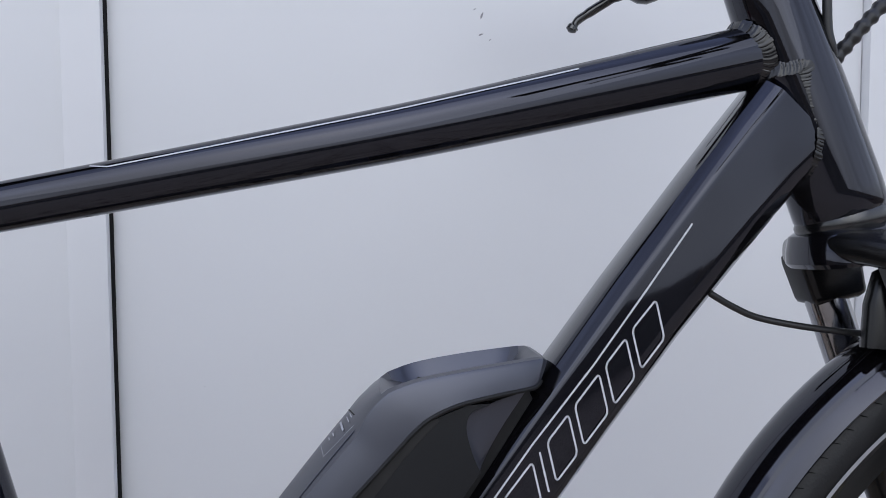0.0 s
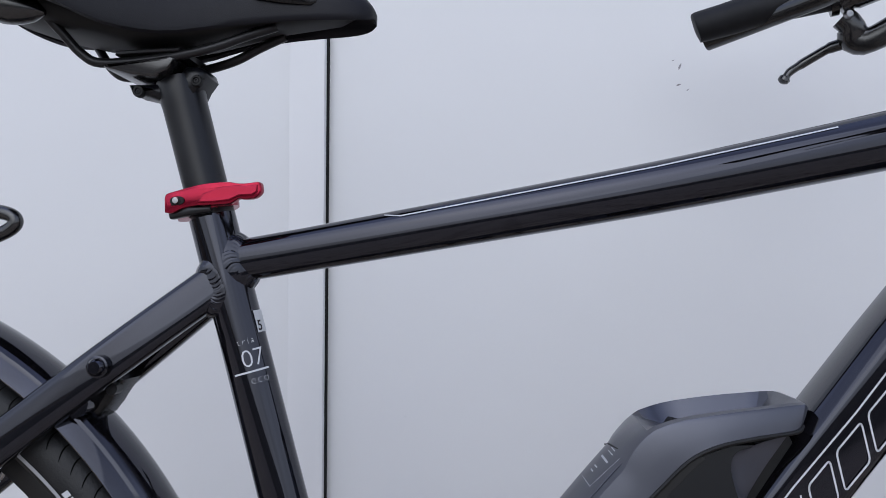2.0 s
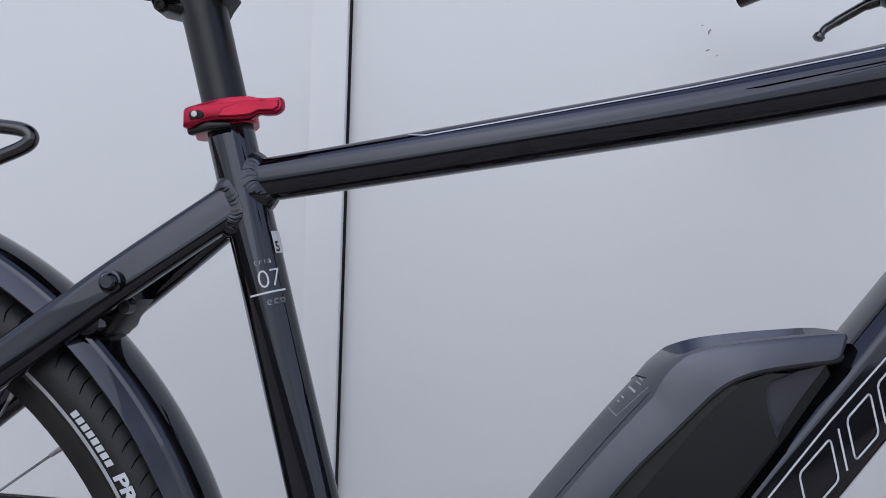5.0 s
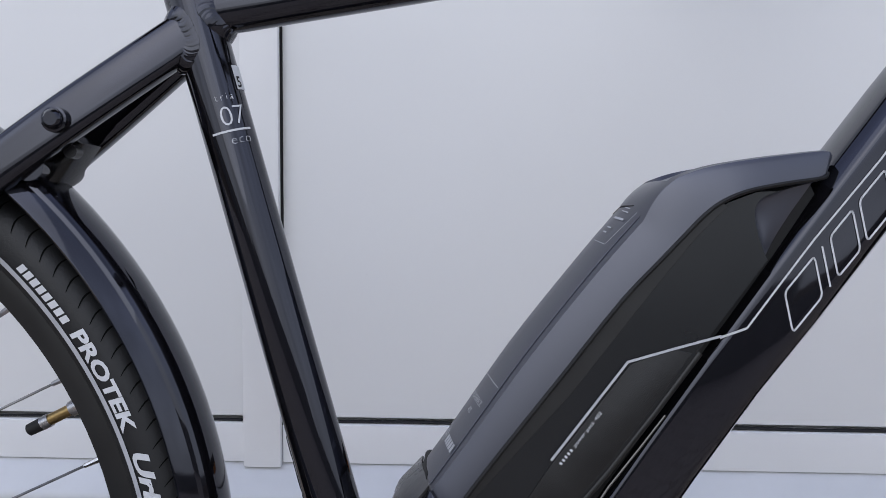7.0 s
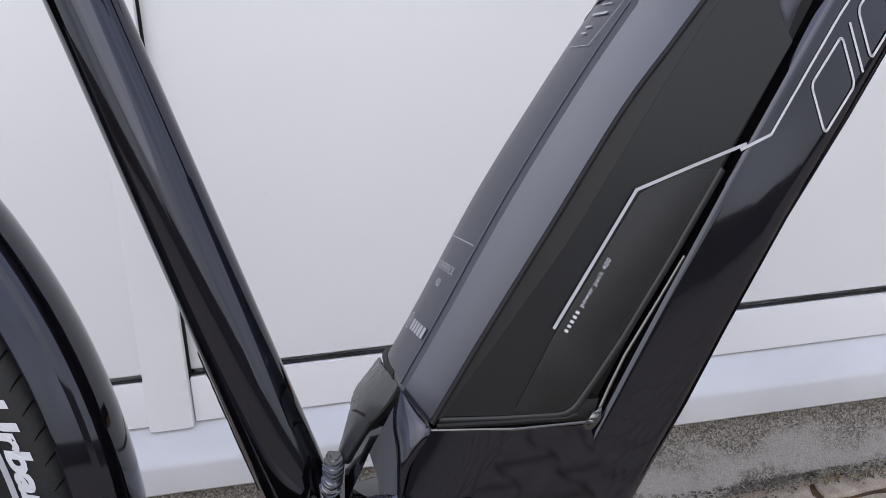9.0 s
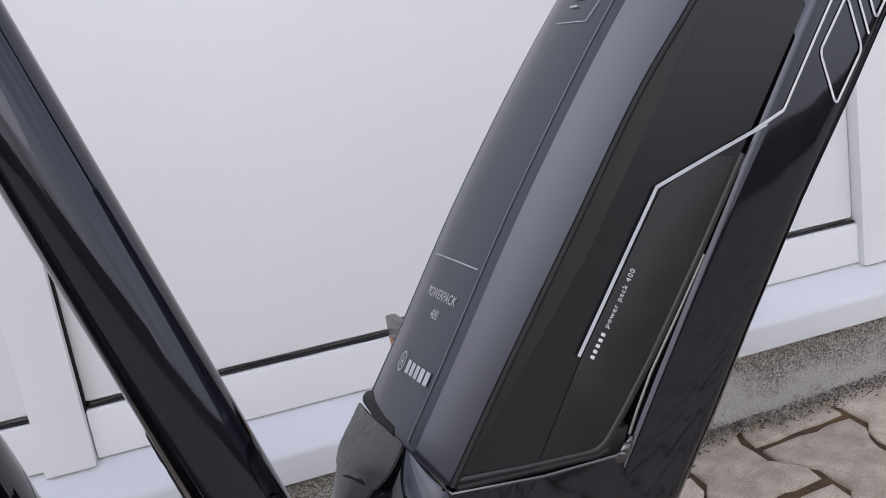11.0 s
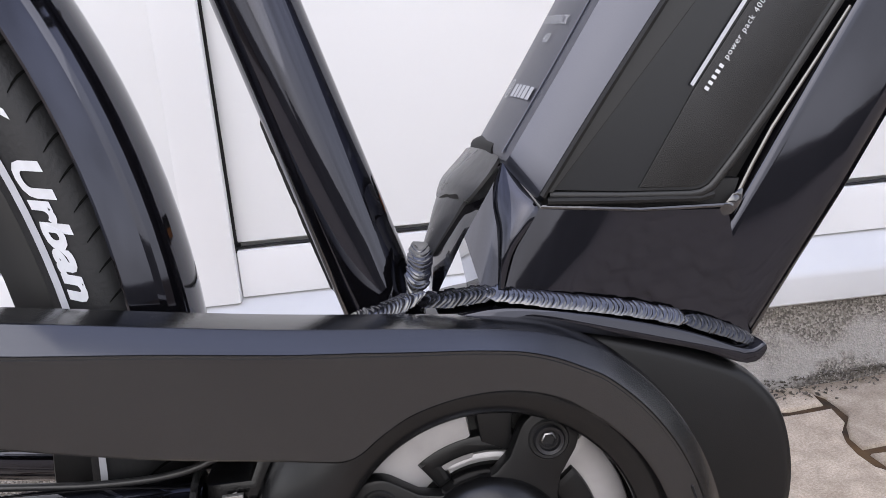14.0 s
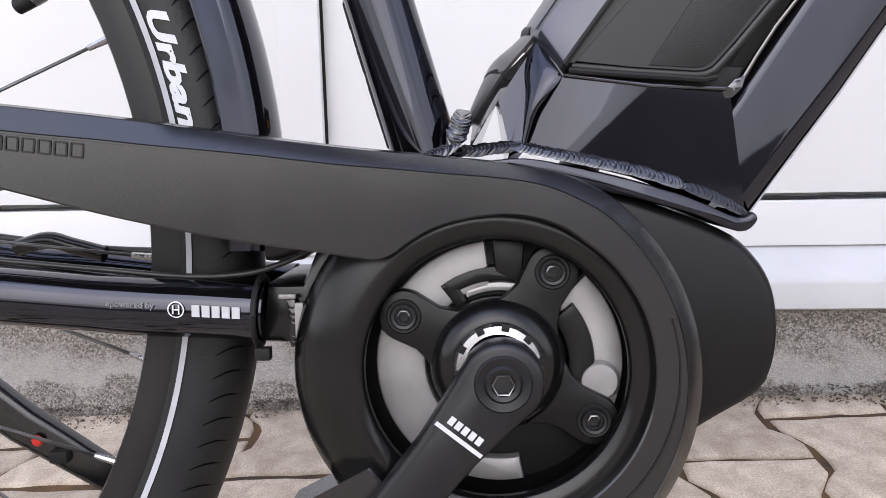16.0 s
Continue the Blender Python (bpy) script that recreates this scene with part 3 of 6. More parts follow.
skin(rings, bm, closed=True)
clamp = part("seat_clamp", bm, RED, BIKE, "red anodised seat clamp with quick release lever")
def bowed(outline, y0, y1, bevel):
    """A plate bent round the clamp."""
    bm = plate(outline, y0, y1, bevel)
    for v in bm.verts:
        v.co.y += 3.4 * (v.co.x + 0.150) ** 2
    return bm


lever = smooth2([(-0.1795, 0.5060), (-0.1776, 0.5089), (-0.1699, 0.5110), (-0.1590, 0.5138), (-0.1486, 0.5161), (-0.1328, 0.5176), (-0.1250, 0.5168), (-0.1186, 0.5170), (-0.1110, 0.5182), (-0.1088, 0.5165), (-0.1086, 0.5106), (-0.1129, 0.5064), (-0.1200, 0.5052), (-0.1244, 0.5054), (-0.1297, 0.5020), (-0.1400, 0.5008), (-0.1541, 0.5000), (-0.1648, 0.4980), (-0.1732, 0.4946), (-0.1790, 0.4950)], 3)
part("quick_release_lever", bowed(lever, -0.0290, -0.0225, 0.0012), RED, clamp, "red anodised lever", sharp=30)
part("lever_ridge", bowed([(-0.1530, 0.5020), (-0.1496, 0.5088), (-0.1356, 0.5140), (-0.1255, 0.5150), (-0.1190, 0.5148), (-0.1110, 0.5160), (-0.1105, 0.5110), (-0.1140, 0.5082), (-0.1235, 0.5074), (-0.1300, 0.5040), (-0.1400, 0.5026)], -0.0302, -0.0285, 0.0011), RED, clamp, "raised facet of the red lever", sharp=20)
# raised black plate; its colour gives the shade of a recess
part("pivot_recess", bowed(smooth2([(-0.1745, 0.5030), (-0.1730, 0.5060), (-0.1660, 0.5066), (-0.1632, 0.5040), (-0.1650, 0.5010), (-0.1730, 0.5000)], 3), -0.0300, -0.0287, 0.0004), GASKET_GAP, clamp, "black plate for the shaded slot in the lever", sharp=30)
part("pivot_bolt", lathe([(0.0, -0.0310), (0.0022, -0.0308), (0.0026, -0.0295), (0.0026, -0.026)], -0.1692, 0.5036, 20), CHROME, clamp, "small bright pivot bolt")
part("clamp_nut", tube([(-0.176, -0.018, 0.4935), (-0.160, -0.0235, 0.4965), (-0.146, -0.0215, 0.4985)], [(0.0042, 0.0030), (0.0046, 0.0034), (0.0030, 0.0024)], 14, power=3), ANOD, clamp, "black clamp screw housing")

# top tube with its pinstripe
tt = [(-0.138, 0, 0.4600), (-0.080, 0, 0.4704), (0.05, 0, 0.4944), (0.1755, 0, 0.5180), (0.28, 0, 0.5400), (0.3695, 0, 0.5595), (0.43, 0, 0.5728)]
tr = [(0.0134, 0.0160), (0.0140, 0.0162), (0.0168, 0.0175), (0.0188, 0.0188), (0.0192, 0.0202), (0.0196, 0.0215), (0.0198, 0.0220)]
top_tube = part("top_tube", tube(spline(tt, 5), [(tr[min(i // 5, 6)][0] + (tr[min(i // 5 + 1, 6)][0] - tr[min(i // 5, 6)][0]) * (i % 5) / 5, tr[min(i // 5, 6)][1] + (tr[min(i // 5 + 1, 6)][1] - tr[min(i // 5, 6)][1]) * (i % 5) / 5) for i in range(31)], 44, power=2.25), PAINT, BIKE, "gloss black oval top tube with a white pinstripe")


def on_top(x, ang):
    """A point on the top tube, ang degrees up from its side."""
    for i in range(6):
        if tt[i][0] <= x <= tt[i + 1][0]:
            break
    t = (x - tt[i][0]) / (tt[i + 1][0] - tt[i][0])
    z = tt[i][2] + t * (tt[i + 1][2] - tt[i][2])
    ra = tr[i][0] + t * (tr[i + 1][0] - tr[i][0]) + 0.0004
    rb = tr[i][1] + t * (tr[i + 1][1] - tr[i][1]) + 0.0004
    d = Vector((tt[i + 1][0] - tt[i][0], 0, tt[i + 1][2] - tt[i][2])).normalized()
    w = Vector((-d.z, 0, d.x))
    c, q = math.cos(radians(ang)) ** (2 / 2.25), math.sin(radians(ang)) ** (2 / 2.25)
    return Vector((x, -ra * c, z)) + w * (rb * q)


bm = bmesh.new()
prev = None
for k in range(41):
    x = -0.014 + (0.300 + 0.014) * k / 40
    a = 36 + 6 * min(1, k / 40)
    if k == 0:
        x, a = x - 0.004, a + 16
    cur = [bm.verts.new(on_top(x, a)), bm.verts.new(on_top(x, a + 4.6))]
    if prev:
        bm.faces.new((prev[0], cur[0], cur[1], prev[1]))
    prev = cur
part("pinstripe", bm, PRINT, top_tube, "thin white line")

# head tube, tapered


def head_axis(z):
    return 0.4395 + (0.600 - z) * 0.345


part("head_tube", tube([(head_axis(z) - 0.002, 0, z) for z in (0.4625, 0.4655, 0.480, 0.54, 0.60, 0.640, 0.643)], [0.0300, 0.0316, 0.0316, 0.0302, 0.0278, 0.0270, 0.0260], 44), PAINT, BIKE, "gloss black tapered head tube")
part("lower_headset_cup", tube([(head_axis(z) - 0.003, 0, z) for z in (0.450, 0.453, 0.461, 0.464)], [0.0285, 0.0312, 0.0316, 0.0300], 40), SATIN, BIKE, "satin black headset cup")

# down tube: box section that swells towards the motor
DN = Vector((0.765, 0, -0.644))
EDGES = [  # upper edge, lower edge, half width
    ((0.0960, 0.1050), (0.1240, 0.0610), 0.0335), ((0.1120, 0.1300), (0.1470, 0.0925), 0.0330), ((0.1270, 0.1530), (0.1680, 0.1205), 0.0325), ((0.1500, 0.1870), (0.1925, 0.1565), 0.0320), ((0.1870, 0.2405), (0.2310, 0.2105), 0.0312),
    ((0.2250, 0.2945), (0.2690, 0.2580), 0.0302), ((0.2715, 0.3578), (0.3140, 0.3180), 0.0292), ((0.3170, 0.4188), (0.3622, 0.3802), 0.0286), ((0.3725, 0.4900), (0.4187, 0.4472), 0.0285), ((0.4000, 0.5245), (0.4470, 0.4800), 0.0285), ((0.4222, 0.5520), (0.4720, 0.5020), 0.0270)]
stations = [((a[0] + b[0]) / 2, (a[1] + b[1]) / 2, (Vector(a) - Vector(b)).length / 2, w) for a, b, w in EDGES]
sec = [(-1.00, 0.58), (-0.97, 0.70), (-0.92, 0.765), (-0.73, 0.955), (-0.68, 0.985), (-0.62, 0.998), (-0.54, 1.0), (0.0, 1.0), (0.42, 0.998), (0.54, 0.99), (0.66, 0.955), (0.81, 0.86), (0.93, 0.66), (1.0, 0.38)]
sec = sec + [(a, -b) for a, b in sec[::-1]]


def dt_frame(i):
    a, b, w = EDGES[i]
    return Vector((b[0] - a[0], 0, b[1] - a[1])).normalized()


bm = skin([[Vector((x, 0, z)) + dt_frame(i) * (h * a) + Vector((0, -w * b, 0)) for a, b in sec] for i, (x, z, h, w) in enumerate(stations)])
down_tube = part("down_tube", bm, PAINT, BIKE, "gloss black box-section down tube with white outlined word mark", sharp=24)


def on_down(s, n):
    """A point on the near face of the down tube: s along it from (0.22, 0.26), n across it (down is positive)."""
    c = Vector((0.3386, 0, 0.400)) + Vector((0.644, 0, 0.765)) * (s - 0.1815) + DN * n
    near = max(range(len(stations) - 1), key=lambda q: -abs(stations[q][1] + stations[q + 1][1] - 2 * c.z + n * 0.0))
    s0, s1 = stations[near], stations[near + 1]
    t = min(max((c.z + 0.64 * n - s0[1]) / (s1[1] - s0[1]), -0.6), 1.6)
    return Vector((c.x, -(s0[3] + (s1[3] - s0[3]) * t) - 0.0006, c.z))


def dt_place(u, v):
    return on_down(u, -v)


# white line along the tube, with its bend towards the battery
def word_place(u, v):
    return dt_place(u, v - 0.0045 * max(0.0, 1 - (u - 0.02) / 0.15))


bm = sheet(stroke([(-0.0215, 0.0092), (-0.0055, 0.0)], 0.0015) + stroke([(-0.0055, 0.0), (0.03, 0.0024), (0.065, 0.0046), (0.131, 0.0060), (0.19, 0.0098), (0.2427, 0.0138)], 0.0013), dt_place)
part("pinstripe", bm, PRINT, down_tube, "white line with a bend")
# the word mark as plain outlined blocks
u = 0.0215
for wdt in (0.0300, 0.0022, 0.0225, 0.0260, 0.0220, 0.0250):
    if wdt < 0.01:
        bm = sheet(stroke([(u - 0.009, -0.0195), (u + 0.007, 0.0010)], 0.0013), word_place)
    else:
        bm = sheet(slanted_block(u - 0.010, -0.0195, u + wdt - 0.010, 0.0010, 0.0013, 0.78), word_place)
    part("word_mark", bm, PRINT, down_tube, "white outlined block of a word mark")
    u += wdt + 0.0068

# beads where the tubes meet at the head and under the saddle
HA, HU = (head_axis(0.55) - 0.002, 0, 0.55), (-0.345, 0, 1)
td = Vector((-0.0605, 0, -0.0133))
part("weld", bead(joint(HA, HU, 0.0300, (0.3695, 0, 0.5595), td, oval(td, 0.0196, 0.0208, 2.25)), 0.0056, 0.0024, 11, bulge=0.06, deep=0.055, closed=True, curl=0.0010), DULLWELD, BIKE, "rippled weld bead at the head tube")
x, z, h, w = stations[-2]
dd = Vector((-0.644, 0, -0.765))
part("weld", bead(joint(HA, HU, 0.0292, (x, 0, z), dd, [dt_frame(9) * (h * a) + Vector((0, -w * b, 0)) for a, b in sec]), 0.0054, 0.0024, 12, bulge=0.06, deep=0.055, closed=True, curl=0.0010), DULLWELD, BIKE, "rippled weld bead at the head tube")
SA, SU = (seat_axis(0.46), 0, 0.46), (-0.2867, 0, 1)
td = Vector((0.130, 0, 0.0240))
part("weld", bead(joint(SA, SU, 0.0173, (-0.080, 0, 0.4704), td, oval(td, 0.0136, 0.0161, 2.25)), 0.0062, 0.0030, 14, bulge=0.04, deep=0.03, closed=True), PAINT, BIKE, "smooth weld bead at the seat tube")

# seat stays: flat-sided, with a boss and a bridge
stay_pts = [(-0.1400, 0.4485), (-0.1510, 0.4398), (-0.2190, 0.3860), (-0.2980, 0.3230), (-0.40, 0.2420), (-0.478, 0.175)]
for side in (-1, 1):
    ys = [0.0072, 0.0098, 0.0255, 0.0355, 0.048, 0.060]
    pth = spline([(x, side * y, z) for (x, z), y in zip(stay_pts, ys)], 5)
    st = part("seat_stay", tube(pth, [(0.0088, 0.0150)] * len(pth), 32, power=3.4), PAINT, BIKE, "gloss black flat-sided stay", sharp=60)
    part("boss", lathe([(0.0, side * 0.0445), (0.0042, side * 0.0445), (0.0062, side * 0.0425), (0.0066, side * 0.0405), (0.0080, side * 0.0400), (0.0082, side * 0.034)], -0.2190, 0.3840, 28), PAINT, st, "round black boss with plug")
for side in (-1, 1):
    sd = Vector((-0.0680, side * 0.0157, -0.0538))
    part("weld", bead(joint(SA, SU, 0.0173, (-0.1510, side * 0.0098, 0.4398), sd, oval(sd, 0.0086, 0.0150, 3.4)), 0.0054, 0.0026, 15, bulge=0.06, deep=0.030, closed=True), PAINT, BIKE, "smooth weld bead at the seat tube")
part("bridge", tube([(-0.2400, -0.03, 0.3560), (-0.2400, 0.03, 0.3560)], 0.010, 18), PAINT, BIKE)
part("bridge_bracket", plate([(-0.262, 0.342), (-0.230, 0.345), (-0.212, 0.372), (-0.222, 0.378), (-0.245, 0.366)], -0.014, 0.014, 0.004), SHELL, BIKE, "black mudguard bracket")
part("bridge_bolt", tube([(-0.218, -0.020, 0.366), (-0.218, -0.010, 0.366)], 0.0045, 12), ANOD, BIKE)

# chain stays
for side in (-1, 1):
    cs = [(-0.1195, 0.0205, 0.036), (-0.150, 0.0225, 0.038), (-0.1900, 0.0250, 0.040), (-0.2500, 0.0315, 0.045), (-0.35, 0.043, 0.058), (-0.47, 0.057, 0.066)]
    pth = spline([(x, side * y, z) for x, z, y in cs], 4)
    rr = [0.0148] * 9 + [0.0142] * 4 + [0.0125] * 4 + [0.0105] * 4
    chain_stay = part("chain_stay", tube(pth, rr[:len(pth)], 28), PAINT, BIKE, "gloss black chain stay with white print" if side < 0 else "gloss black chain stay")
    if side < 0:
        near_stay = chain_stay


def on_stay(x, up=0.0):
    def f(u, v):
        xx = x + u
        zz = 0.0205 + (-0.1195 - xx) * 0.075 + v + up
        k = (v + up) / 0.0150
        return Vector((xx, -0.0372 - (-0.1195 - xx) * 0.055 - 0.0152 * math.sqrt(max(0.05, 1 - k * k)), zz))
    return f


writing("print_word", "epowered by", 0.0043, on_stay(-0.1920, 0.0015), DIMPRINT, near_stay, "thin white print")
part("badge_ring", sheet([[(0.0040 * math.cos(a) , 0.0040 * math.sin(a)), (0.0040 * math.cos(b), 0.0040 * math.sin(b)), (0.0034 * math.cos(b), 0.0034 * math.sin(b)), (0.0034 * math.cos(a), 0.0034 * math.sin(a))] for a, b in ((k * math.tau / 24, (k + 1) * math.tau / 24) for k in range(24))]
     + stroke([(-0.0014, -0.0022), (-0.0014, 0.0022)], 0.0007) + stroke([(0.0014, -0.0022), (0.0014, 0.0022)], 0.0007) + stroke([(-0.0014, 0), (0.0014, 0)], 0.0007), on_stay(-0.1585, 0.0015)), PRINT, near_stay, "small white ring emblem")
for k in range(5):
    part("word_mark", sheet([[(0.0048 * k, 0), (0.0048 * k + 0.0038, 0), (0.0048 * k + 0.0038, 0.0056), (0.0048 * k, 0.0056)]], on_stay(-0.1510, -0.0015)), LIGHTPRINT, near_stay, "white block of a word mark")

# stay yoke beside the motor, cable ties and cables
part("yoke", plate([(-0.122, 0.005), (-0.118, 0.034), (-0.100, 0.034), (-0.088, 0.060), (-0.070, 0.062), (-0.070, -0.030), (-0.095, -0.020), (-0.104, 0.004)], -0.040, 0.040, 0.004), SHELL, BIKE, "black stay yoke at the motor")
part("clip_plate", box((-0.1005, -0.0455, 0.0165), (0.0042, 0.0030, 0.0190), 0.0008), CAST, BIKE, "pale worn metal clip")
part("clip_pin", box((-0.1065, -0.0440, 0.0290), (0.0085, 0.0026, 0.0022), 0.0005), CAST, BIKE, "pale pin of the clip")
part("weld", weld(spline([(-0.1060, -0.0420, 0.0300), (-0.1035, -0.0440, 0.0180), (-0.1050, -0.0425, 0.0040)], 4), 0.0020, 0.003, 16), DULLWELD, BIKE)
tie = [(-0.1215 + 0.0010 * math.sin(a), -0.037 - 0.0163 * math.cos(a), 0.0208 + 0.0172 * math.sin(a)) for a in [k * math.tau / 28 for k in range(28)]]
part("cable_tie", tube(tie + tie[:1], 0.0016, 8), GASKET_GAP, BIKE, "black cable tie")
part("tie_head", box((-0.1195, -0.044, 0.0005), (0.0075, 0.006, 0.0062), 0.0008), GASKET_GAP, BIKE, "black cable tie head")
part("brake_cable", tube(spline([(-0.26, -0.030, 0.0475), (-0.20, -0.034, 0.0420), (-0.16, -0.036, 0.0385), (-0.130, -0.038, 0.0395), (-0.110, -0.036, 0.0445), (-0.085, -0.028, 0.0560), (-0.05, -0.02, 0.075)], 6), 0.0016, 10), CABLE, BIKE, "thin black cable")
part("gear_cable", tube(spline([(-0.30, 0.026, 0.056), (-0.24, 0.024, 0.048), (-0.19, 0.020, 0.0455), (-0.14, 0.012, 0.0490), (-0.100, 0.004, 0.0590), (-0.06, 0.0, 0.08)], 6), 0.0022, 10), CABLE, BIKE, "thin black cable")
part("cable_guide", tube(spline([(-0.275, 0.018, 0.0490), (-0.255, 0.014, 0.0535), (-0.240, 0.012, 0.0500), (-0.222, 0.012, 0.0450)], 4), 0.0048, 12), SHELL, BIKE, "black cable guide")


# ---- wheels ----
def wheel(name, cx, cz, spin, marked):
    R, r = 0.3375, 0.0243
    rim_prof = [(0.3030, -0.0085), (0.3045, -0.0115), (0.3100, -0.0122), (0.3120, -0.0126), (0.3215, -0.0130), (0.3245, -0.0122), (0.3240, -0.0095),
                (0.3160, -0.0085), (0.3160, 0.0085), (0.3240, 0.0095), (0.3245, 0.0122), (0.3215, 0.0130), (0.3120, 0.0126), (0.3100, 0.0122), (0.3045, 0.0115), (0.3030, 0.0085), (0.3015, 0.0)]
    rim = part(name, lathe(rim_prof, cx, cz, 120, closed=True), RIM, BIKE, "bicycle wheel with black rim and black tyre", sharp=30)
    prof = []
    for k in range(26):
        a = radians(-128 + 256 * k / 25)          # 0 is outward
        prof.append((R + r * math.cos(a) * (1.0 if abs(a) > 0.6 else 1.0), r * math.sin(a)))
    part("tyre", lathe(prof, cx, cz, 160), RUBBER, rim, "black rubber tyre with siped tread and pale band")

    def side(theta, rad, lift=0.0006):
        k = max(-1.0, min(1.0, (rad - R) / r))
        rr = r + lift
        return Vector((cx + rad * math.cos(theta), -rr * math.sqrt(max(0.0, 1 - k * k)), cz + rad * math.sin(theta)))

    # reflective band just outside the rim, on both sides
    for sgn in (1, -1):
        bm = bmesh.new()
        n = 200
        rows = []
        for k in range(n):
            row = []
            for rad in (0.3268, 0.3302):
                p = side(k * math.tau / n, rad)
                row.append(bm.verts.new((p.x, p.y * sgn, p.z)))
            rows.append(row)
        for k in range(n):
            a, b = rows[k], rows[(k + 1) % n]
            bm.faces.new((a[0], b[0], b[1], a[1]))
        part("reflective_band", bm, REFLECT, rim, "pale reflective band on the tyre wall")
    # tread sipes: dark strips across the shoulder, shade of the slits as colour
    bm = bmesh.new()
    rng = random.Random(9)
    for sgn in (1, -1):
        for k in range(168):
            th = (k + 0.5 * (sgn < 0)) * math.tau / 168
            pts = []
            for j in range(7):
                q = j / 6
                a = radians(70 - 46 * q)          # from the shoulder towards the crown
                t2 = th + 0.018 * q + 0.006 * math.sin(q * 4)
                wdt = 0.0019 * math.sin(math.pi * min(0.97, q + 0.12))
                for e in (-1, 1):
                    rad = R + (r + 0.0004) * math.cos(a)
                    pts.append(Vector((cx + rad * math.cos(t2 + e * wdt), -sgn * (r + 0.0004) * math.sin(a), cz + rad * math.sin(t2 + e * wdt))))
            vs = [bm.verts.new(p) for p in pts]
            for j in range(6):
                bm.faces.new((vs[2 * j], vs[2 * j + 1], vs[2 * j + 3], vs[2 * j + 2]))
    sip = part("tread", bm, SIPE, rim, "dark slits in the tread")
    sip["kind"] = "stuff"
    if marked:
        def on_tyre(deg, rad0):
            def f(u, v):
                return side(radians(deg) - u / rad0, rad0 + v, 0.0008)
            return f
        for k in range(8):
            part("word_mark", sheet([[(0.0060 * k, 0), (0.0060 * k + 0.0046, 0), (0.0060 * k + 0.0046 + 0.0010, 0.0056), (0.0060 * k + 0.0010, 0.0056)]], on_tyre(44.0, 0.3325)), PRINT, rim, "white block of a word mark")
        wide = on_tyre(34.7, 0.3325)
        writing("print_word", "PROTEK", 0.0128, lambda u, v: wide(u * 1.52, v), PRINT, rim, "bold white lettering on the tyre wall", shear=0.1, bold=0.0005)
        wide2 = on_tyre(19.9, 0.3325)
        writing("print_word", "Urban", 0.0140, lambda u, v: wide2(u * 1.72, v), PRINT, rim, "bold white lettering on the tyre wall", shear=0.3, bold=0.0006)
    # hub and spokes
    part("hub", lathe([(0.006, -0.055), (0.010, -0.052), (0.012, -0.040), (0.032, -0.034), (0.033, -0.030), (0.016, -0.026), (0.014, 0.0), (0.016, 0.026), (0.033, 0.030), (0.032, 0.034), (0.012, 0.040), (0.010, 0.052), (0.006, 0.055)], cx, cz, 32), ANOD, rim, "black hub")
    for k in range(32):
        a = radians(spin) + k * math.tau / 32
        sgn = -1 if k % 2 else 1
        ta = a + (0.95 if (k // 2) % 2 else -0.95)
        p0 = Vector((cx + 0.030 * math.cos(ta), sgn * 0.032, cz + 0.030 * math.sin(ta)))
        p1 = Vector((cx + 0.3030 * math.cos(a), sgn * 0.003, cz + 0.3030 * math.sin(a)))
        d = (p0 - p1).normalized()
        part("spoke", tube([p1 + d * 0.010, p0], 0.0010, 6), STEEL, rim)
        part("nipple", tube([p1 - d * 0.002, p1 + d * 0.004, p1 + d * 0.0125], [0.0023, 0.0021, 0.0016], 8), CHROME, rim)
    return rim


rear = wheel("rear_wheel", WX, WZ, 8.5, True)
va = math.atan2(0.1934 - WZ, -0.2271 - WX)


def along(rad):
    return (WX + rad * math.cos(va) , 0.0, WZ + rad * math.sin(va))


part("valve_nut", tube([along(0.3030), along(0.2960)], [0.0060, 0.0055], 14), CHROME, rear, "bright valve nut")
part("valve_stem", tube([along(0.2960), along(0.2700)], 0.0040, 14), BRASS, rear, "brass valve stem")
part("valve_collar", tube([along(0.2800), along(0.2740)], 0.0048, 14), CHROME, rear, "bright collar")
part("valve_cap", tube([along(0.2740), along(0.2640), along(0.2630)], [0.0046, 0.0042, 0.0030], 14), GASKET_GAP, rear, "black valve cap")
front = wheel("front_wheel", FX, FZ, 3.0, False)
part("reflector", box((0.497, -0.008, 0.238), (0.012, 0.008, 0.05), 0.002), YELLOW, front, "yellow spoke reflector")


# ---- mudguards ----
def mudguard(cx, cz, a0, a1, scale=1.0):
    half = [(0.3560, -0.0300), (0.3572, -0.0307), (0.3578, -0.0304), (0.3672, -0.0236), (0.3682, -0.0233), (0.3700, -0.0226), (0.3725, -0.0204), (0.3748, -0.0168), (0.3768, -0.0120), (0.3781, -0.0064), (0.3787, 0.0)]
    sect = half + [(r, -y) for r, y in half[-2::-1]] + [(0.3658, 0.0226), (0.3752, 0.0115), (0.3768, 0.0), (0.3752, -0.0115), (0.3658, -0.0226)]
    rings = []
    for k in range(91):
        a = radians(a0 + (a1 - a0) * k / 90)
        rings.append([Vector((cx + r * scale * math.cos(a), y, cz + r * scale * math.sin(a))) for r, y in sect])
    return skin(rings)


part("rear_mudguard", mudguard(WX - 0.004, WZ + 0.016, -4, 205), PAINT, BIKE, "gloss black mudguard with bevelled edges", sharp=16)
part("front_mudguard", mudguard(FX, FZ, 62, 215, 0.9955), PAINT, BIKE, "gloss black mudguard with bevelled edges", sharp=16)
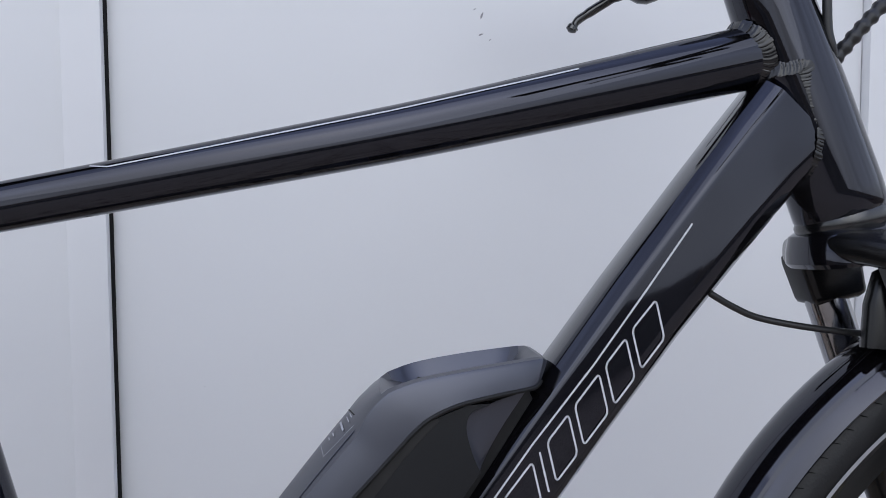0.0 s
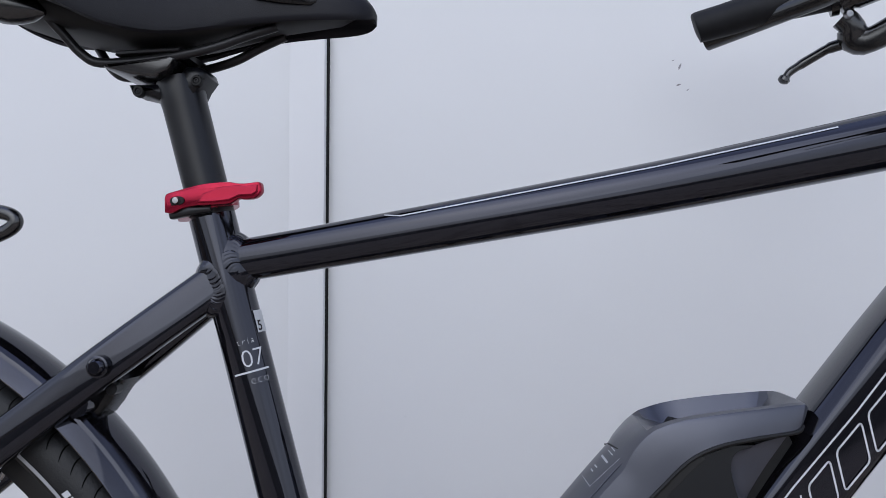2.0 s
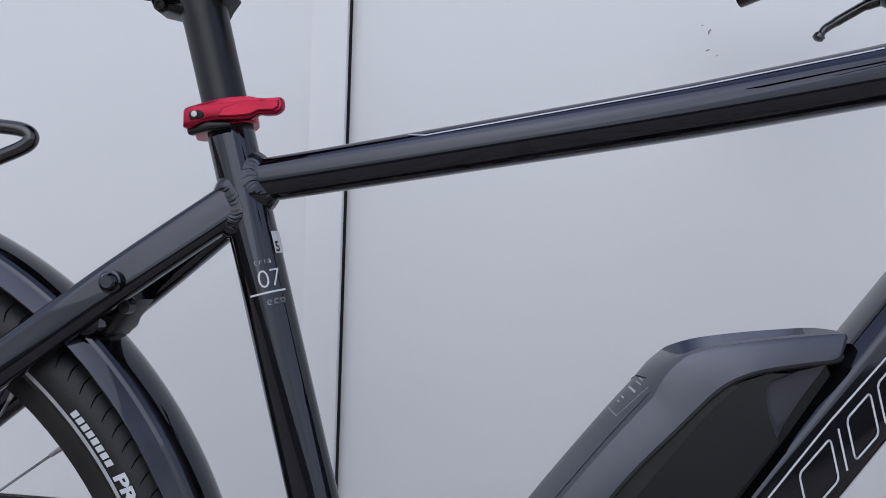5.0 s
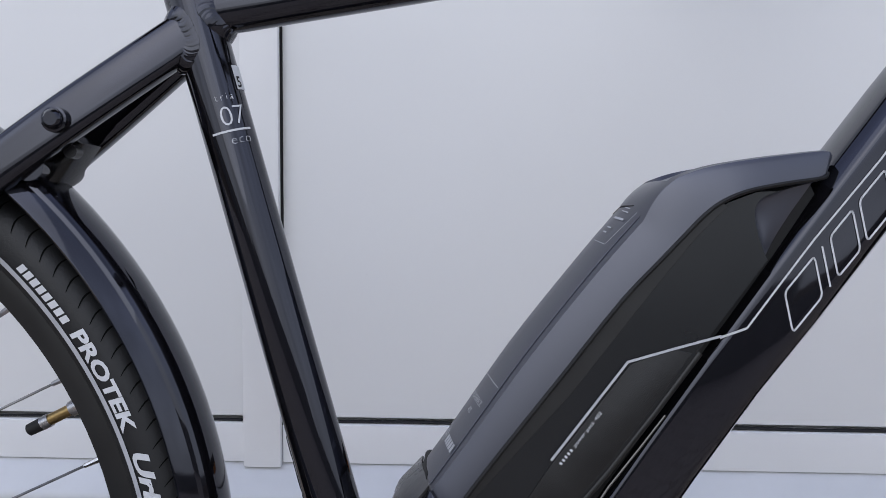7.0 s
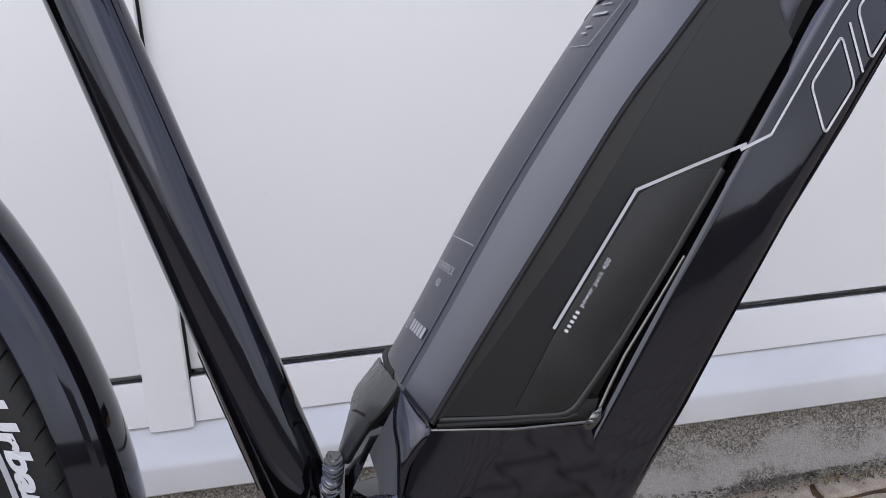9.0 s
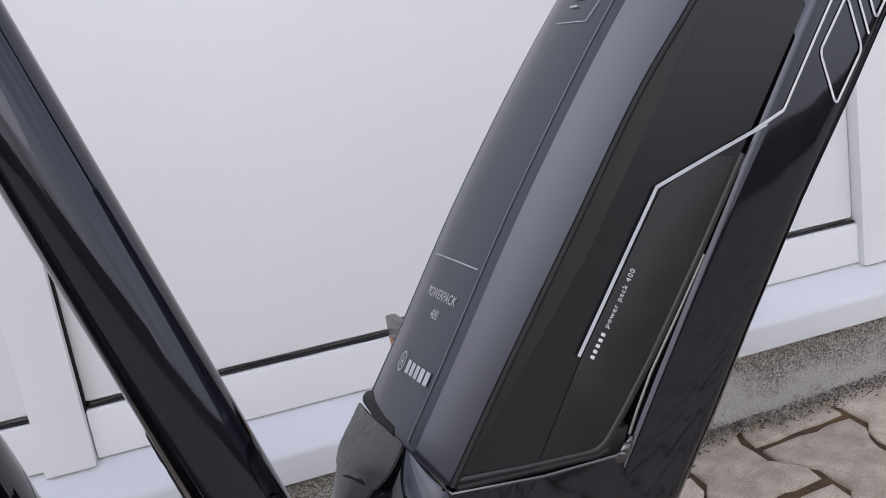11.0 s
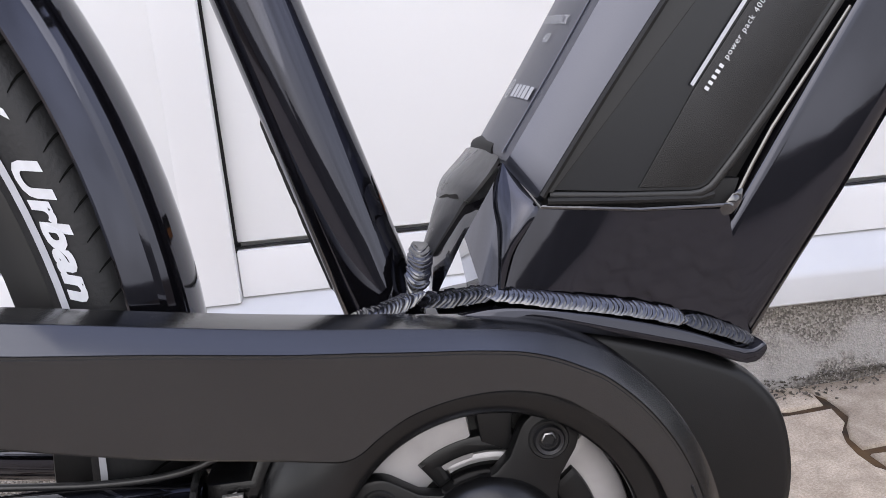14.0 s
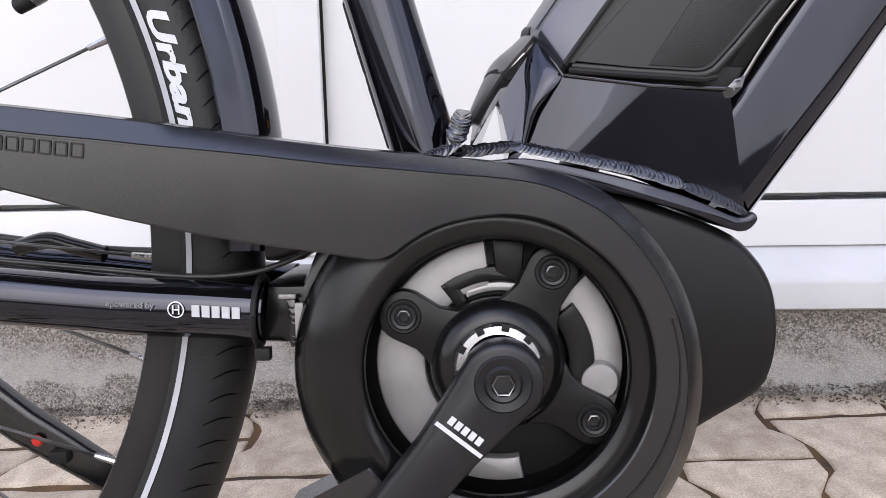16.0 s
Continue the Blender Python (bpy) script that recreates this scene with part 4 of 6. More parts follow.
part("mudguard_bracket", box((-0.112, 0, 0.062), (0.020, 0.05, 0.036), 0.003), SHELL, BIKE, "black mudguard bracket")

# ---- battery in its cradle ----
ridge = [(0.0114, 0.1638), (0.0300, 0.1905), (0.0662, 0.2445), (0.1045, 0.2940), (0.1345, 0.3310), (0.1470, 0.3435), (0.1624, 0.3520), (0.1851, 0.3603), (0.2154, 0.3658), (0.2450, 0.3697), (0.2660, 0.3718), (0.2715, 0.3690)]
groove = [(0.0290, 0.1372), (0.0585, 0.1765), (0.0970, 0.2260), (0.1346, 0.2745), (0.1600, 0.3020), (0.1735, 0.3165), (0.1850, 0.3285), (0.1960, 0.3370), (0.2120, 0.3438), (0.2360, 0.3488), (0.2600, 0.3525), (0.2660, 0.3560)]
blend = [(0.112, 0.0), (0.145, 0.010), (0.225, 0.024), (0.320, 0.0345), (0.385, 0.0400), (0.45, 0.0408), (0.52, 0.0416), (0.60, 0.0425), (0.70, 0.0434), (0.80, 0.0442), (0.90, 0.0449), (1.0, 0.0455)]
lip = [0.02, 0.02, 0.025, 0.050, 0.10, 0.15, 0.24, 0.36, 0.50, 0.66, 0.84, 1.0]
Rr, Gr = spline([(x, 0, z) for x, z in ridge], 4), spline([(x, 0, z) for x, z in groove], 4)
rings = []
for i, (a, b) in enumerate(zip(Rr, Gr)):
    taper = 1.0 - 0.28 * max(0.0, (i - 30) / 14) ** 1.6
    low = b + (b - a) * 0.10
    e = min(1.0, max(0.0, (i - 17) / 8))
    dip = max(0.0, min(1.0, (i - 24) / 5)) * max(0.0, min(1.0, (39.5 - i) / 2))          # hand recess in the top of the lip
    half = [(a.lerp(b, w + (w2 + (dip * 0.95 if y < 0.025 else 0.0) - w) * e), y * taper) for (w, y), w2 in zip(blend, lip)] + [(low, 0.040 * taper)]
    ring = [Vector((p.x, -y, p.z)) for p, y in half] + [Vector((p.x, y, p.z)) for p, y in half[:0:-1]]
    rings.append(ring)
# the foot is rounded off
mid, way = sum(rings[0], Vector()) / len(rings[0]), Vector((-0.607, 0, -0.795))
round_end = []
for deg in (90, 75, 60, 45, 30, 15):
    c, q = math.cos(radians(deg)), math.sin(radians(deg))
    round_end.append([p.lerp(mid, 0.20 * (1 - c)) + way * (0.0045 * q - 0.002) for p in rings[0]])
rings[0] = [p - way * 0.002 for p in rings[0]]
rings = round_end + rings
battery = part("battery", skin(rings), COVER, BIKE, "black battery pack with rounded cover and dark side panel", sharp=18)
left = smooth2([(0.2256, 0.3010), (0.2205, 0.3140), (0.2172, 0.3290), (0.2205, 0.3385), (0.2320, 0.3440)], 5)
right = smooth2([(0.2262, 0.3015), (0.2330, 0.3150), (0.2415, 0.3290), (0.2490, 0.3400), (0.2560, 0.3500)], 5)
side = [(0.0318, 0.1392), (0.0622, 0.1354), (0.0905, 0.1330), (0.0945, 0.1332), (0.0978, 0.1346), (0.1008, 0.1374), (0.1092, 0.1466), (0.1262, 0.1668), (0.1555, 0.2050), (0.1840, 0.2440), (0.2060, 0.2740)] + left + [(0.2185, 0.3436), (0.2000, 0.3365), (0.1880, 0.3258), (0.1780, 0.3135), (0.1560, 0.2845), (0.1035, 0.2160), (0.0620, 0.1700)]
rim_out = [(0.0305, 0.1385), (0.0585, 0.1762), (0.0970, 0.2257), (0.1346, 0.2742), (0.1600, 0.3017), (0.1735, 0.3162), (0.1850, 0.3282), (0.1960, 0.3367)]
rim_in = [(0.2010, 0.3345), (0.1900, 0.3240), (0.1790, 0.3120), (0.1560, 0.2830), (0.1035, 0.2145), (0.0620, 0.1685), (0.0340, 0.1378)]
for s in (-1, 1):
    part("panel_rim", plate(rim_out + rim_in, s * 0.0431, s * 0.012, 0.0003), RIMPLASTIC, battery, "dark rim round the side panel", sharp=12)
    part("side_panel", plate(side, s * 0.0429, s * 0.010, 0.0002), PANEL, battery, "dark plastic side panel", sharp=12)
    # hand recess beside the lip
    bm = bmesh.new()
    cols = []
    for q, y in ((0.0, 0.0426), (0.12, 0.0405), (0.35, 0.0385), (0.70, 0.0370), (1.0, 0.0345)):
        cols.append([bm.verts.new((a[0] * (1 - q) + b[0] * q, s * y, a[1] * (1 - q) + b[1] * q)) for a, b in zip(left, right)])
    for A, B in zip(cols, cols[1:]):
        for k in range(len(A) - 1):
            bm.faces.new((A[k], A[k + 1], B[k + 1], B[k]))
    part("hand_recess", bm, COVER, battery, "smooth recess beside the lip", sharp=60)
    # black tube drawn in place of the groove's shade
    part("groove_line", tube([(p.x, s * (0.0460 - 0.0125 * max(0.0, (i - 30) / 14) ** 1.6), p.z) for i, p in enumerate(Gr)], 0.0015, 6), GASKET_GAP, battery, "black tube for the shaded groove under the cover")
for s in (-1, 1):
    part("cover_crease", tube([(a.lerp(b, blend[3][0] - 0.004).x - 0.0002, s * blend[3][1], a.lerp(b, blend[3][0] - 0.004).z) for a, b in list(zip(Rr, Gr))[:20]], 0.00035, 6), COVER, battery, "fine dark crease along the cover")
part("lower_panel", plate([(0.0690, 0.1362), (0.0900, 0.1344), (0.0940, 0.1347), (0.0968, 0.1360), (0.0996, 0.1386), (0.1078, 0.1476), (0.1246, 0.1676), (0.1538, 0.2058), (0.1795, 0.2425), (0.1660, 0.2450), (0.1414, 0.2352), (0.0935, 0.1728)], -0.0437, -0.0425, 0.0004), GRAIN, battery, "grained lower part of the side panel")
# black tube painted in for the shade below the side panel
part("lower_gap", tube([(0.0315, -0.0428, 0.1348), (0.0622, -0.0420, 0.1318), (0.0950, -0.0412, 0.1292), (0.1010, -0.0408, 0.1302)], 0.0016, 8), GASKET_GAP, battery, "black tube for the shaded gap under the battery")
edge_strip = [(0.0330, 0.1368), (0.0622, 0.1336), (0.0910, 0.1312), (0.0955, 0.1314), (0.0995, 0.1332), (0.1024, 0.1360), (0.1106, 0.1450), (0.1278, 0.1655), (0.1572, 0.2040), (0.1850, 0.2425)]
part("edge_strip", tube([(x, -0.0405, z) for x, z in edge_strip], 0.0024, 10), RIMPLASTIC, battery, "dark rounded edge below the side panel")
part("core", plate([(0.045, 0.150), (0.110, 0.135), (0.246, 0.340), (0.190, 0.350), (0.12, 0.28)], -0.030, 0.030, 0.002), GASKET_GAP, battery)
# black plate that puts the shade between battery and down tube
part("gap_shade", plate([(0.1000, 0.1260), (0.1180, 0.1290), (0.1560, 0.1850), (0.1960, 0.2450), (0.2360, 0.3030), (0.2620, 0.3430), (0.2560, 0.3560), (0.2250, 0.3480), (0.2150, 0.3200), (0.1800, 0.2600), (0.1400, 0.2000)], -0.026, 0.026, 0.001), GASKET_GAP, BIKE, "black plate for the shaded gap behind the battery")
flat = lambda u, v: Vector((u, -0.0443, v))
part("pinstripe", sheet(stroke([(0.0925, 0.1745), (0.1395, 0.2368), (0.1690, 0.2455), (0.1975, 0.2535)], 0.0016), flat), REFLECT, battery, "pale line with a bend")
pp = plane_xz(0.1076, 0.1828, 52.4, -0.0443)
writing("print_word", "power pack 400", 0.0036, lambda u, v: pp(u * 0.98, v), PRINT, battery, "small white print", spacing=1.18)
for k in range(5):
    part("word_mark", sheet([[(0.0026 * k, 0), (0.0026 * k + 0.0014, 0), (0.0026 * k + 0.0014, 0.0020), (0.0026 * k, 0.0020)]], plane_xz(0.0990, 0.1715, 52.4, -0.0443)), PRINT, battery, "small white block of a word mark")
# prints on the cover's top face
BD = Vector((0.607, 0, 0.795))


def on_cover(ox, oz):
    """place() on the sloping top face: u across it towards the near side, v up along it."""
    def f(u, v):
        along = ox * BD.x + oz * BD.z + v
        k = blend[0][0]
        for (w0, y0), (w1, y1) in zip(blend, blend[1:]):
            if y0 <= abs(u) <= y1:
                k = w0 + (w1 - w0) * (abs(u) - y0) / (y1 - y0)
        row = [a.lerp(b, k) for a, b in zip(Rr, Gr)]
        for a, b in zip(row, row[1:]):
            if b.dot(BD) >= along:
                break
        p = a.lerp(b, (along - a.dot(BD)) / (b - a).dot(BD))
        return Vector((p.x - 0.0006, -u, p.z + 0.0005))
    return f


pw, pn, em = on_cover(0.0400, 0.2098), on_cover(0.0352, 0.2038), on_cover(0.0208, 0.1852)
writing("print_word", "POWERPACK", 0.0060, lambda u, v: pw(0.0032 + u * 0.68, v), GREYPRINT, battery, "small grey print")
writing("print_number", "400", 0.0060, lambda u, v: pn(0.0132 + u * 0.70, v - 0.0008), GREYPRINT, battery, "small grey print")
ring = [(math.cos(k * math.tau / 20), math.sin(k * math.tau / 20)) for k in range(21)]
part("badge_ring", sheet([[(0.0062 + 0.0030 * c, 0.0004 + 0.0046 * q), (0.0062 + 0.0030 * d, 0.0004 + 0.0046 * r), (0.0062 + 0.0025 * d, 0.0004 + 0.0039 * r), (0.0062 + 0.0025 * c, 0.0004 + 0.0039 * q)] for (c, q), (d, r) in zip(ring, ring[1:])]
     + stroke([(0.0053, -0.002), (0.0053, 0.0028)], 0.0005) + stroke([(0.0071, -0.002), (0.0071, 0.0028)], 0.0005) + stroke([(0.0053, 0.0004), (0.0071, 0.0004)], 0.0006), em), GREYPRINT, battery, "small pale ring emblem")
for k in range(5):
    part("word_mark", sheet([[(0.0118 + 0.0041 * k, -0.0030), (0.0118 + 0.0041 * k + 0.0030, -0.0030), (0.0118 + 0.0041 * k + 0.0030, 0.0028), (0.0118 + 0.0041 * k, 0.0028)]], em), LIGHTPRINT, battery, "pale block of a word mark")
part("label_line", sheet(sum((stroke([(-0.0090 + 0.00415 * k, 0.0), (-0.0090 + 0.00415 * (k + 1), 0.0)], 0.0005) for k in range(10)), []), on_cover(0.0508, 0.2242)), GREYPRINT, battery, "thin grey line round the label")
part("charge_marks", sheet(stroke([(0.008, 0.0), (0.023, 0.0)], 0.0016) + stroke([(0.011, 0.006), (0.021, 0.006)], 0.0008) + stroke([(0.011, 0.009), (0.019, 0.009)], 0.0008) + stroke([(0.010, -0.008), (0.016, -0.008)], 0.0010) + stroke([(0.010, -0.012), (0.015, -0.012)], 0.0010)
     + stroke([(0.006, -0.020), (0.026, -0.020)], 0.0004) + stroke([(0.026, -0.020), (0.030, 0.008)], 0.0004), on_cover(0.1330, 0.3305)), REFLECT, battery, "small pale marks of a charge display")
part("display_seam", tube([on_cover(0.1385, 0.3375)(u, 0.0003 + 0.004 * q) for u, q in ((-0.02, -1), (0.004, 0), (0.020, 0.6), (0.033, 1.6))], 0.0006, 6), GASKET_GAP, battery)
part("cradle_floor", plate([(0.0300, 0.1250), (0.1080, 0.1180), (0.1150, 0.1350), (0.0300, 0.1420)], -0.036, 0.036, 0.001), GASKET_GAP, BIKE, "dark seat under the battery")
# foot of the cover, with its notch
# black tube as the shade below the foot
part("foot_gap", tube([(0.0165, 0.030, 0.1560), (0.0165, 0.0, 0.1575), (0.0190, -0.020, 0.1555), (0.0235, -0.033, 0.1480)], [0.004, 0.0050, 0.0050, 0.004], 14), GASKET_GAP, battery, "black tube for the shaded gap under the battery")

# ---- cradle above the motor: facets between seat tube, battery and down tube ----
V = {  # name: (x, y, z) on the near side
    "a": (0.0180, -0.0285, 0.1505), "b": (0.0288, -0.0413, 0.1320), "c": (0.0700, -0.0400, 0.1262), "d": (0.1085, -0.0375, 0.1228),
    "e": (0.0035, -0.0370, 0.0985), "f": (0.0420, -0.0385, 0.0910), "g": (0.0760, -0.0380, 0.0820), "h": (0.1180, -0.0340, 0.0640),
    "p": (0.0150, -0.0405, 0.0975), "q": (0.0012, -0.0215, 0.1350), "r": (-0.0140, -0.0140, 0.1130), "s": (-0.0160, -0.0330, 0.0985), "t": (-0.0015, -0.0315, 0.1225)}
faces = ["bcgfp", "cdhg", "abpe", "aet", "atq", "qtsr"]
bm = bmesh.new()
for s in (1, -1):
    vv = {q: bm.verts.new((p[0], p[1] * (1 if s == 1 else -0.35 if q in "qrste" else -1), p[2] - (0.012 if s == -1 and q in "se" else 0.0))) for q, p in V.items()}
    for fc in faces:
        bm.faces.new([vv[q] for q in fc])
    if s == 1:
        near = vv
    else:          # t, e and s bound an open triangle that goes right through
        for q1, q2 in (("b", "c"), ("c", "d"), ("a", "b"), ("q", "a"), ("r", "q"), ("s", "r"), ("d", "h"), ("t", "e"), ("s", "t")):
            bm.faces.new((near[q1], near[q2], vv[q2], vv[q1]))
edges = [e for e in bm.edges if len(e.link_faces) == 2 and e.calc_face_angle(0) > 0.12]
bmesh.ops.bevel(bm, geom=edges, offset=0.0026, segments=3, affect='EDGES', profile=0.5)
part("battery_cradle", bm, PAINT, BIKE, "gloss black welded cradle above the motor", sharp=40)
# rounded corner of the cradle under the battery foot: broad above, tapering to a point at the bead
for s in (1, -1):
    bm = bmesh.new()
    lo_edge = spline([(0.0170, -0.0288, 0.1512), (0.0128, -0.0302, 0.1430), (0.0112, -0.0335, 0.1350), (0.0114, -0.0368, 0.1255), (0.0106, -0.0392, 0.1150), (0.0092, -0.0408, 0.1010)], 5)
    hi_edge = spline([(0.0186, -0.0296, 0.1512), (0.0238, -0.0360, 0.1420), (0.0284, -0.0416, 0.1330), (0.0222, -0.0430, 0.1240), (0.0158, -0.0428, 0.1150), (0.0112, -0.0418, 0.1010)], 5)
    grid = []
    for i, (lo, hi) in enumerate(zip(lo_edge, hi_edge)):
        v = i / (len(lo_edge) - 1)
        h = 0.0024 * math.sin(math.pi * v) ** 0.9 + 0.0002
        row = []
        for k in range(13):
            f = k / 12
            p = lo.lerp(hi, f) + Vector((-0.42, -0.85, 0.30)) * (h * (4 * f * (1 - f)) ** 0.8)
            row.append(bm.verts.new((p.x, p.y * s, p.z)))
        grid.append(row)
    for A, C in zip(grid, grid[1:]):
        for k in range(12):
            bm.faces.new((A[k], A[k + 1], C[k + 1], C[k]))
    part("cradle_corner", bm, PAINT, BIKE, "rounded gloss black corner of the cradle", sharp=80)


# plastic cover over the cradle's back: a long under part and a torn upper flap
def shell_strip(far_edge, near_edge, lift, ripple, seed):
    q = random.Random(seed)
    A, B = spline(far_edge, 5), spline(near_edge, 5)
    out = Vector((-0.72, -0.40, 0.55)).normalized()
    rings = []
    for i, (a, b) in enumerate(zip(A, B)):
        last = i == len(A) - 1
        row = []
        for k in range(15):
            f = k / 14
            sag = ripple * (math.sin(9 * f + seed) + 0.6 * math.sin(23 * f)) if last else 0.0
            row.append(a.lerp(b, f) + out * (lift + 0.0030 * math.sin(math.pi * f) + q.uniform(-0.00012, 0.00012)) + (B[-1] - B[-3]).normalized() * sag)
        rings.append(row + [p - out * 0.0016 for p in row[::-1]])
    return skin(rings)


part("socket_cover", shell_strip([(0.0110, 0.0300, 0.1520), (-0.0045, 0.0140, 0.1400), (-0.0140, 0.0080, 0.1180), (-0.0150, 0.0060, 0.1120)], [(0.0165, -0.0275, 0.1520), (0.0030, -0.0240, 0.1380), (-0.0120, -0.0150, 0.1160), (-0.0135, -0.0135, 0.1110)], 0.0006, 0.0, 3), FLAP, BIKE, "dark grey plastic cover behind the battery foot", sharp=30)
part("cover_flap", shell_strip([(0.0120, 0.0310, 0.1545), (0.0050, 0.0240, 0.1490), (-0.0030, 0.0160, 0.1425), (-0.0070, 0.0120, 0.1350)], [(0.0178, -0.0275, 0.1530), (0.0140, -0.0285, 0.1480), (0.0085, -0.0290, 0.1420), (0.0030, -0.0255, 0.1360)], 0.0018, 0.0012, 5), FLAP, BIKE, "torn dark grey plastic flap behind the battery foot", sharp=30)
# rim in the glossier bead material, to bring out its bright highlight
part("cradle_edge", tube([(0.0185, -0.0290, 0.1508), (0.0240, -0.0360, 0.1415), (0.0290, -0.0425, 0.1328), (0.0700, -0.0405, 0.1270), (0.1060, -0.0385, 0.1248)], 0.0010, 8), WELD, BIKE, "thin rim round the battery, extra glossy for its highlight")
# added tube that draws the sky highlight along the down tube's bevel
part("tube_edge_glint", tube([(0.1142, -0.0330, 0.1272), (0.1219, -0.0325, 0.1400), (0.1311, -0.0320, 0.1541), (0.1517, -0.0312, 0.1803), (0.1669, -0.0308, 0.2004)], [0.0012, 0.0011, 0.0011, 0.0010, 0.0009], 8), WELD, BIKE, "thin added gloss tube for the bevel's sky highlight")
part("weld", weld(spline([(0.1055, -0.0375, 0.1215), (0.1095, -0.0385, 0.1245), (0.1140, -0.0375, 0.1295)], 4), 0.0030, 0.004, 17), WELD, BIKE)
part("weld", weld(spline([(0.0040, -0.0400, 0.1000), (0.0281, -0.0425, 0.0945), (0.0617, -0.0430, 0.0868), (0.0800, -0.0425, 0.0812), (0.0860, -0.0421, 0.0790)], 7), 0.0040, 0.0021, 18, lean=(0.0, -0.75, 0.66), curl=0.4), WELD, BIKE, "glossy rippled weld bead")
part("weld", weld(spline([(0.0855, -0.0421, 0.0792), (0.0920, -0.0417, 0.0767), (0.1000, -0.0410, 0.0735), (0.1170, -0.0375, 0.0650)], 7), 0.0040, 0.0023, 23, lean=(0.0, -0.75, 0.66), curl=0.4), DULLWELD, BIKE, "duller end of the weld bead")
part("weld", weld(spline([(-0.0190, -0.0110, 0.1190), (-0.0200, -0.0180, 0.1130), (-0.0220, -0.0250, 0.1070), (-0.0250, -0.0290, 0.1010)], 6), 0.0056, 0.0023, 19), WELD, BIKE, "glossy rippled weld bead")
part("weld", weld(spline([(-0.0530, -0.0180, 0.0905), (-0.0480, -0.0235, 0.0915), (-0.0400, -0.0275, 0.0930), (-0.0310, -0.0300, 0.0965), (-0.0220, -0.0320, 0.1000)], 6), 0.0044, 0.0021, 21, lean=(0.0, -0.75, 0.66)), WELD, BIKE, "glossy rippled weld bead")
part("weld", weld(spline([(-0.0230, -0.0300, 0.0975), (-0.0120, -0.0340, 0.0975), (-0.0020, -0.0370, 0.0985), (0.0080, -0.0400, 0.0990)], 6), 0.0046, 0.0021, 20, lean=(0.0, -0.75, 0.66)), DULLWELD, BIKE, "glossy rippled weld bead")
flange = [(-0.065, 0.0790), (-0.030, 0.0885), (0.0037, 0.0940), (0.0300, 0.0905), (0.0620, 0.0825), (0.0881, 0.0740), (0.1110, 0.0640), (0.1190, 0.0660), (0.1205, 0.0615), (0.1120, 0.0570), (0.0880, 0.0665), (0.0500, 0.0770), (0.0037, 0.0850), (-0.065, 0.070)]
part("motor_flange", plate(smooth2(flange, 4), -0.0440, 0.012, 0.0016), PAINT, BIKE, "gloss black mounting flange")

# ---- motor ----
mot = smooth2([(-0.075, 0.060), (-0.030, 0.078), (0.0243, 0.0840), (0.0578, 0.0762), (0.1045, 0.0582), (0.1219, 0.0445), (0.1315, 0.0275), (0.1342, 0.0050), (0.1310, -0.0145), (0.1225, -0.0259), (0.0991, -0.0402), (0.060, -0.066), (0.010, -0.092), (-0.045, -0.092), (-0.085, -0.065), (-0.098, -0.02), (-0.092, 0.030)], 4)
motor = part("motor", plate(mot, -0.0400, 0.042, 0.006), MATTE, BIKE, "black mid-drive motor housing", sharp=50)

# cast face of the motor behind the chainring
part("motor_face", lathe([(0.0, -0.0405), (0.060, -0.0405), (0.0625, -0.039), (0.0625, -0.03)], AX, AZ, 64), GASKET_GAP, motor, "dark motor face")


def sector(r0, r1, a0, a1, y0, y1, n=14, rnd=0.0022):
    out = arc(AX, AZ, r1, a0, a1, n) + arc(AX, AZ, r0, a1, a0, n)
    return plate(out, y0, y1, rnd)


cast_bits = [("cast_segment", 0.0370, 0.0605, 96, 146), ("cast_segment", 0.0385, 0.0600, -22, 46), ("cast_segment", 0.0360, 0.0605, 157, 232), ("cast_segment", 0.0480, 0.0600, 250, 281), ("cast_slot", 0.0352, 0.0402, 64, 116)]
for nm, r0, r1, a0, a1 in cast_bits:
    part(nm, sector(r0, r1, a0, a1, -0.0465, -0.0400), CAST, motor, "grey cast aluminium")
part("cast_boss", lathe([(0.0, -0.0505), (0.0085, -0.0500), (0.0100, -0.0480), (0.0105, -0.0440)], 0.0450, -0.0140, 24), CAST, motor, "grey cast aluminium")
part("dark_arch", sector(0.0402, 0.0480, 60, 126, -0.0475, -0.0400), MATTE, motor)
part("dark_arch", sector(0.0330, 0.0480, 116, 127, -0.0474, -0.0400), MATTE, motor)
part("dark_arch", sector(0.0330, 0.0460, -25, 40, -0.0495, -0.0400), MATTE, motor)
part("dark_web", plate([(AX + r * math.cos(radians(a)), AZ + r * math.sin(radians(a))) for r, a in ((0.040, 74), (0.061, 78), (0.061, 93), (0.045, 92))], -0.0485, -0.040, 0.002), MATTE, motor)

